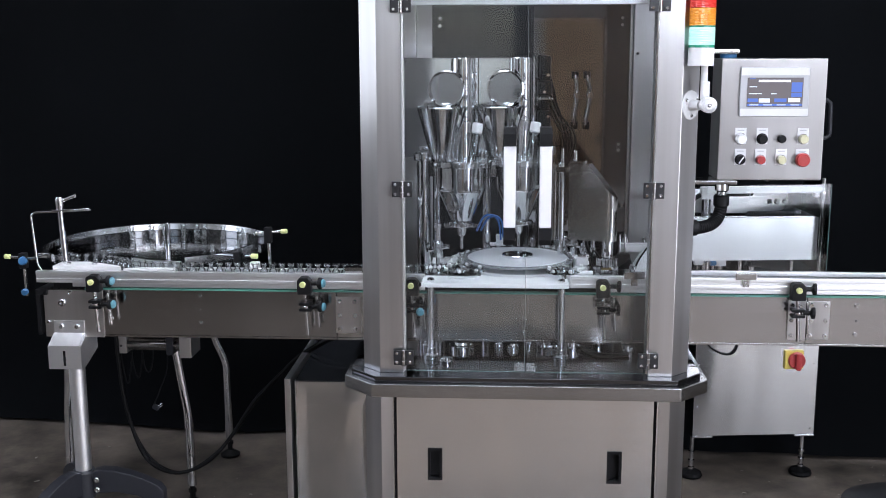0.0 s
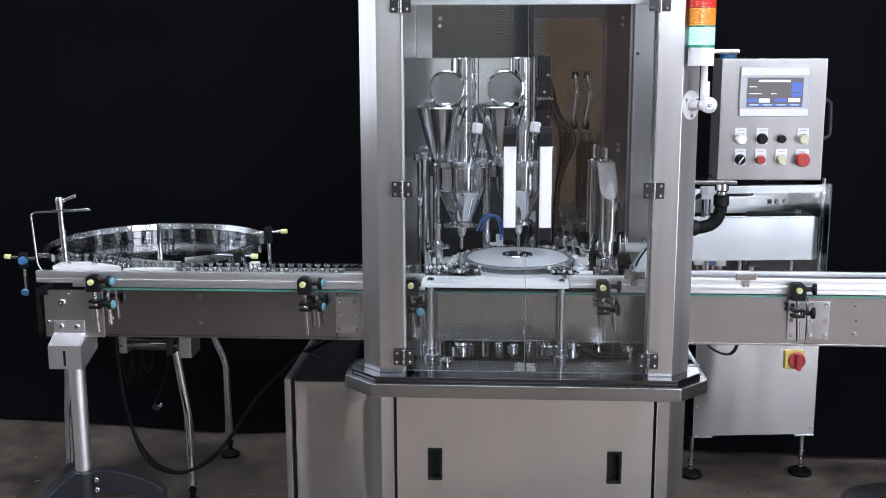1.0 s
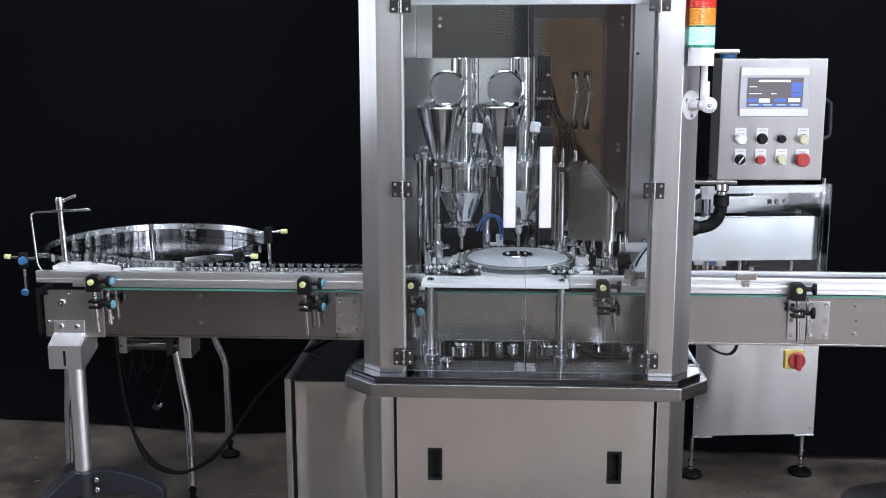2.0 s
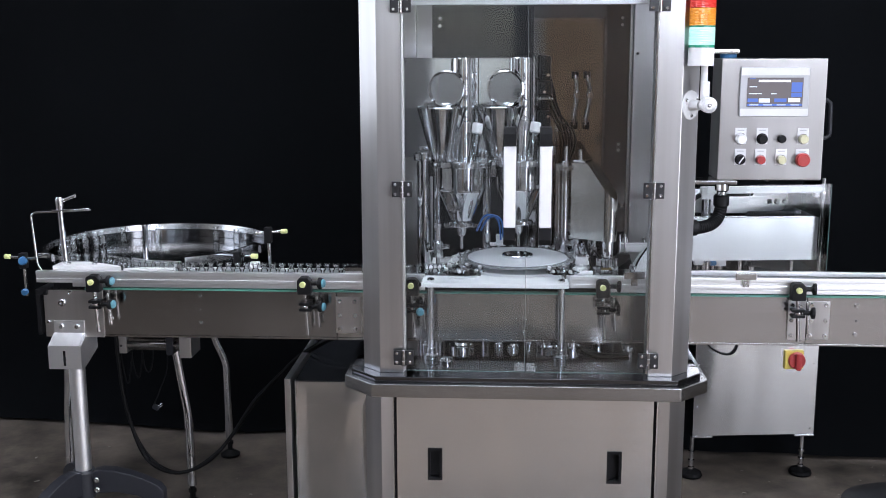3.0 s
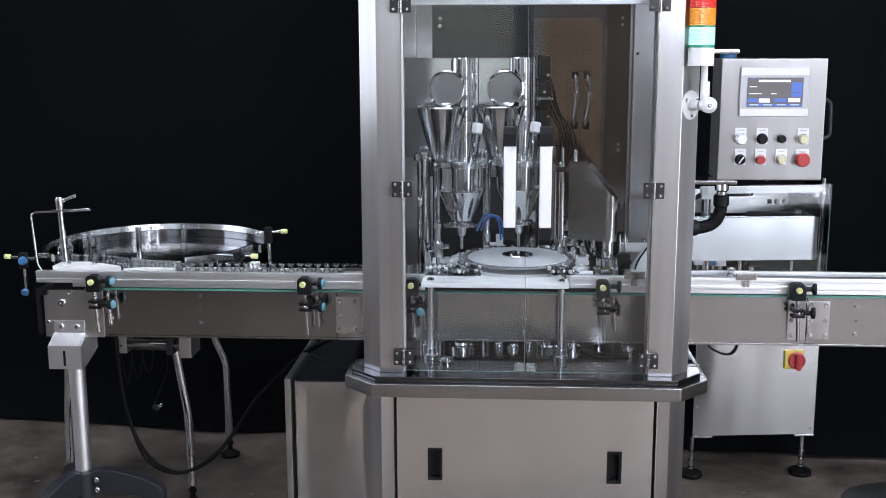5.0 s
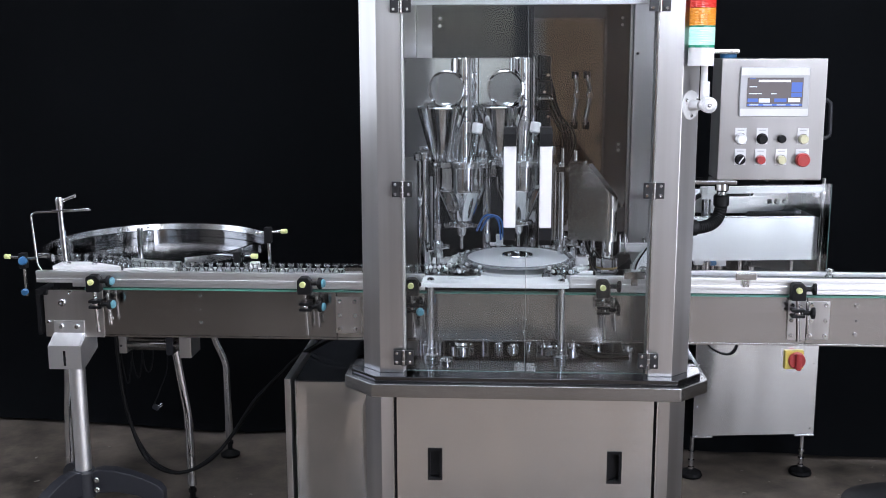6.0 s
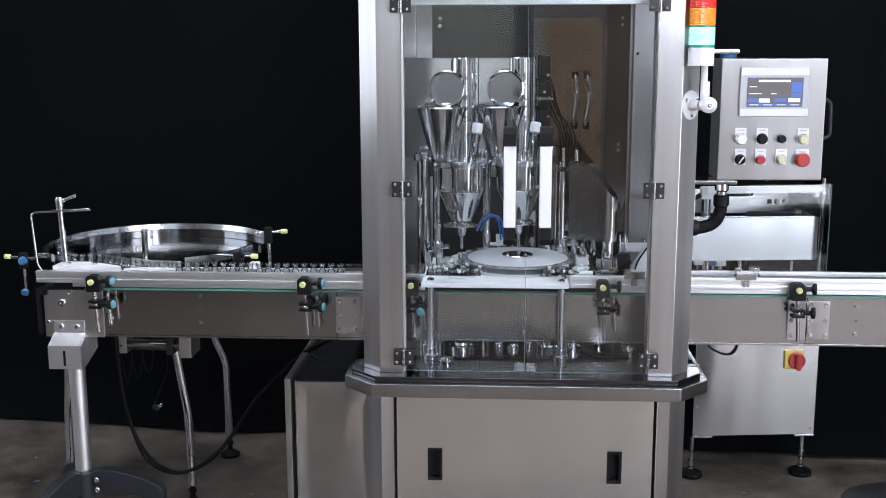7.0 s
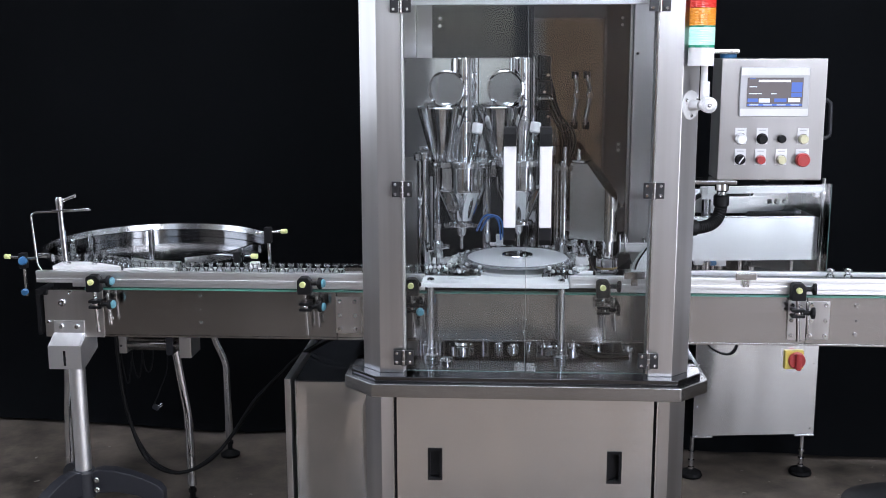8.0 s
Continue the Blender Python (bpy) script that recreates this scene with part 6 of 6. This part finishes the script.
    part("pipe", rod(bm_new(), (0, 0, 0.5325), (0, 0, 1.476), 0.018, 20), SMOKED, v)
    part("blue_ring", lathe(bm_new(), [(0, 1.4762), (0.026, 1.4762), (0.028, 1.48), (0.028, 1.489), (0, 1.489)], 24), BLUE, v, "blue ring")
    part("cap", box(bm_new(), -0.065, 0.032, -0.028, 0.028, 1.4895, 1.507, 0.004), STEEL_H, v, "flat steel cap")


build_cap_feeder()

# the rounded top of a dark stool in the foreground
bm = lathe(bm_new(), [(0, 0.0), (0.14, 0.0), (0.15, 0.01), (0.15, 0.335), (0.14, 0.365), (0.10, 0.385), (0.05, 0.394), (0, 0.396)], 48, pose(0.945, -0.10, -0.006))
solo("dark_drum", bm, BLACK, "dark rounded drum standing on the floor", "drum")

# ---- vials ----


def vial_mesh():
    bm = bm_new()
    prof = [(0, 0.0006), (0.0092, 0.0), (0.0107, 0.0012), (0.0110, 0.003), (0.0110, 0.0270), (0.0100, 0.0310), (0.0072, 0.0335), (0.0068, 0.0355), (0.0068, 0.0425), (0.0100, 0.0436), (0.0104, 0.0478),
            (0.0098, 0.0490), (0.0058, 0.0490), (0.0055, 0.0345), (0.0084, 0.0300), (0.0096, 0.0260), (0.0096, 0.0035), (0.0084, 0.0022), (0, 0.0020)]
    lathe(bm, prof, 18)
    return finish(bm, "vial", VIAL_GLASS)


VIAL = vial_mesh()
PITCH = 0.0257
STEPS = [(1.12, 1.42), (2.98, 3.28), (4.85, 5.15), (6.80, 7.10)]  # when the star wheel indexes


def advance(t):
    """How far the queue has moved on, in steps."""
    total = 0.0
    for a, b in STEPS:
        f = min(1.0, max(0.0, (t - a) / (b - a)))
        total += f * f * (3 - 2 * f)
    return total


ARC_R, ARC_0, ARC_1 = 0.302, 40.0, 236.0
ARC = radians(ARC_1 - ARC_0) * ARC_R
TAIL = ARC - radians(26) * ARC_R  # where the standing queue begins
LANE = [(TX + ARC_R * math.cos(radians(ARC_1)), TY + ARC_R * math.sin(radians(ARC_1))), (-1.245, 0.362), (-1.195, 0.333), (-1.120, 0.275), (-1.06, 0.246), (-0.300, 0.243), (-0.255, 0.262),
        (-0.205, 0.283), (SX + (SR + 0.0015) * math.cos(radians(215)), SY + (SR + 0.0015) * math.sin(radians(215)))]
LANE_LEN = sum(math.dist(p, q) for p, q in zip(LANE, LANE[1:]))
LAST = int((ARC + LANE_LEN - TAIL) / PITCH)  # vials between the queue's tail and the star wheel


def lane(s):
    """The place at s metres along the way of the vials: round the disc's rim, then down the conveyor."""
    if s < ARC:
        a = radians(ARC_0) + s / ARC_R
        return TX + ARC_R * math.cos(a), TY + ARC_R * math.sin(a), 0.8462
    s -= ARC
    for p, q in zip(LANE, LANE[1:]):
        d = math.dist(p, q)
        if s <= d:
            x = p[0] + (q[0] - p[0]) * s / d
            return x, p[1] + (q[1] - p[1]) * s / d, 0.8462
        s -= d
    return *LANE[-1], 0.8462


def station(u):
    """The place of the vial that stands u places after the queue's tail."""
    if u <= LAST:
        return lane(ARC + LANE_LEN - (LAST - u) * PITCH)
    a = 215.0 - 15.0 * (u - LAST)
    if a >= -65:
        return SX + (SR + 0.0015) * math.cos(radians(a)), SY + (SR + 0.0015) * math.sin(radians(a)), 0.8502
    k = (-65 - a) / 15.0
    return SX + (SR + 0.0015) * 0.4226 + 0.0252 * k, SY - (SR + 0.0015) * 0.9063 + 0.006 * min(k, 1.0), 0.8462


def build_vials():
    made = [("queue", float(k)) for k in range(LAST + 14)]
    for j, a in enumerate((126, 113, 105, 93, 84, 79, 64.4, 48.1, 42.2)):
        made.append(("disc", radians(a - ARC_0) * ARC_R, -(j + 1.0)))
    made.append(("loose", 0.20, -20.0))
    made.append(("loose", 0.250, 0.5))
    words = {"queue": "clear glass vial queued on the slat conveyor", "disc": "clear glass vial riding on the turntable rim",
             "loose": "clear glass vial standing loose on the turntable", "star": "clear glass vial held in the star wheel"}
    things = []
    for m in made:
        ob = new("vial", VIAL)
        tagged(ob, words["star" if m[0] == "queue" and m[1] > LAST else m[0]], "vial", "glass vials")
        things.append((ob, m))
    return things


vials = build_vials()


def build_capped():
    """Capped vials that leave on the outfeed: when and where each passes, and where it waits."""
    cap = lathe(bm_new(), [(0, 0.0495), (0.0055, 0.0510), (0.0060, 0.0500), (0.0100, 0.0497), (0.0104, 0.0490), (0.0104, 0.0428), (0.0098, 0.0422)], 18)
    mesh = finish(cap, "cap", TURNED)
    made = []
    for rest, when, where in ((0.300, 4.70, 0.511), (0.250, 6.60, 0.536), (0.202, 6.60, 0.488)):
        ob = new("capped_vial", VIAL)
        tagged(ob, "clear glass vial with a crimped aluminium cap on the outfeed", "vial", "capped vials")
        lid = new("cap", mesh)
        lid.parent = ob
        tagged(lid, "crimped aluminium cap")
        made.append((ob, rest, when - (where - rest) / 0.25))
    return made


capped_vials = build_capped()


def vial_place(m, t):
    u = 2.0 * advance(t)
    if m[0] == "queue":
        return station(m[1] + u)
    if m[0] == "disc":
        behind = ARC + LANE_LEN - (LAST - m[2] - u) * PITCH
        return lane(min(m[1] + radians(SPIN) * ARC_R * t, behind))
    a = radians(m[2] + SPIN * t)
    r = m[1] + (0.285 - m[1]) * min(1.0, t / 3.0)
    return TX + r * math.cos(a), TY + r * math.sin(a), 0.8462


def motions():
    """All that moves: disc, vials, star wheel, capping arm."""
    walk(turntable_disc, [(t * 0.5, pose(0, 0, 0, 0, 0, 180 + SPIN * (t * 0.5 - 4.2))) for t in range(17)])
    step_times = [0.0]
    for a, b in STEPS:
        step_times += [a, a + (b - a) * 0.25, (a + b) / 2, a + (b - a) * 0.75, b]
    step_times.append(8.0)
    even = sorted(set(step_times) | {k * 0.25 for k in range(33)})
    for ob, m in vials:
        rows = []
        for t in (step_times if m[0] == "queue" else even):
            rows.append((t, pose(*vial_place(m, t))))
        walk(ob, rows)
    walk(star_wheel, [(t, pose(SX, SY, 0, 0, 0, -30.0 * advance(t))) for t in step_times])
    for ob, x, t0 in capped_vials:
        walk(ob, [(0.0, pose(x, 0.243, 0.8462)), (t0 - 0.15, pose(x, 0.243, 0.8462)), (t0 + 0.15, pose(x + 0.0375, 0.243, 0.8462)),
                  ((t0 + 8.0) / 2, pose(x + 0.25 * (8.0 - t0) / 2, 0.243, 0.8462)), (8.0, pose(x + 0.25 * (8.0 - t0), 0.243, 0.8462))])
    # capping arm: over the star wheel, out to the cap chute, and back
    over, chute = -19.0, -86.0
    rows = [(0.0, over)]
    for out, back in ((0.30, 1.10), (2.14, 2.82), (4.00, 4.72), (6.00, 6.76)):
        rows += [(out, over), (out + 0.10, over + 0.28 * (chute - over)), (out + 0.20, over + 0.82 * (chute - over)), (out + 0.30, chute),
                 (back, chute), (back + 0.10, chute + 0.45 * (over - chute)), (back + 0.20, chute + 0.84 * (over - chute)), (back + 0.30, over)]
    rows += [(7.90, over), (8.0, over + 0.20 * (chute - over))]
    walk(capping_arm, [(t, pose(0, 0, 0, 0, 0, a)) for t, a in rows])


motions()
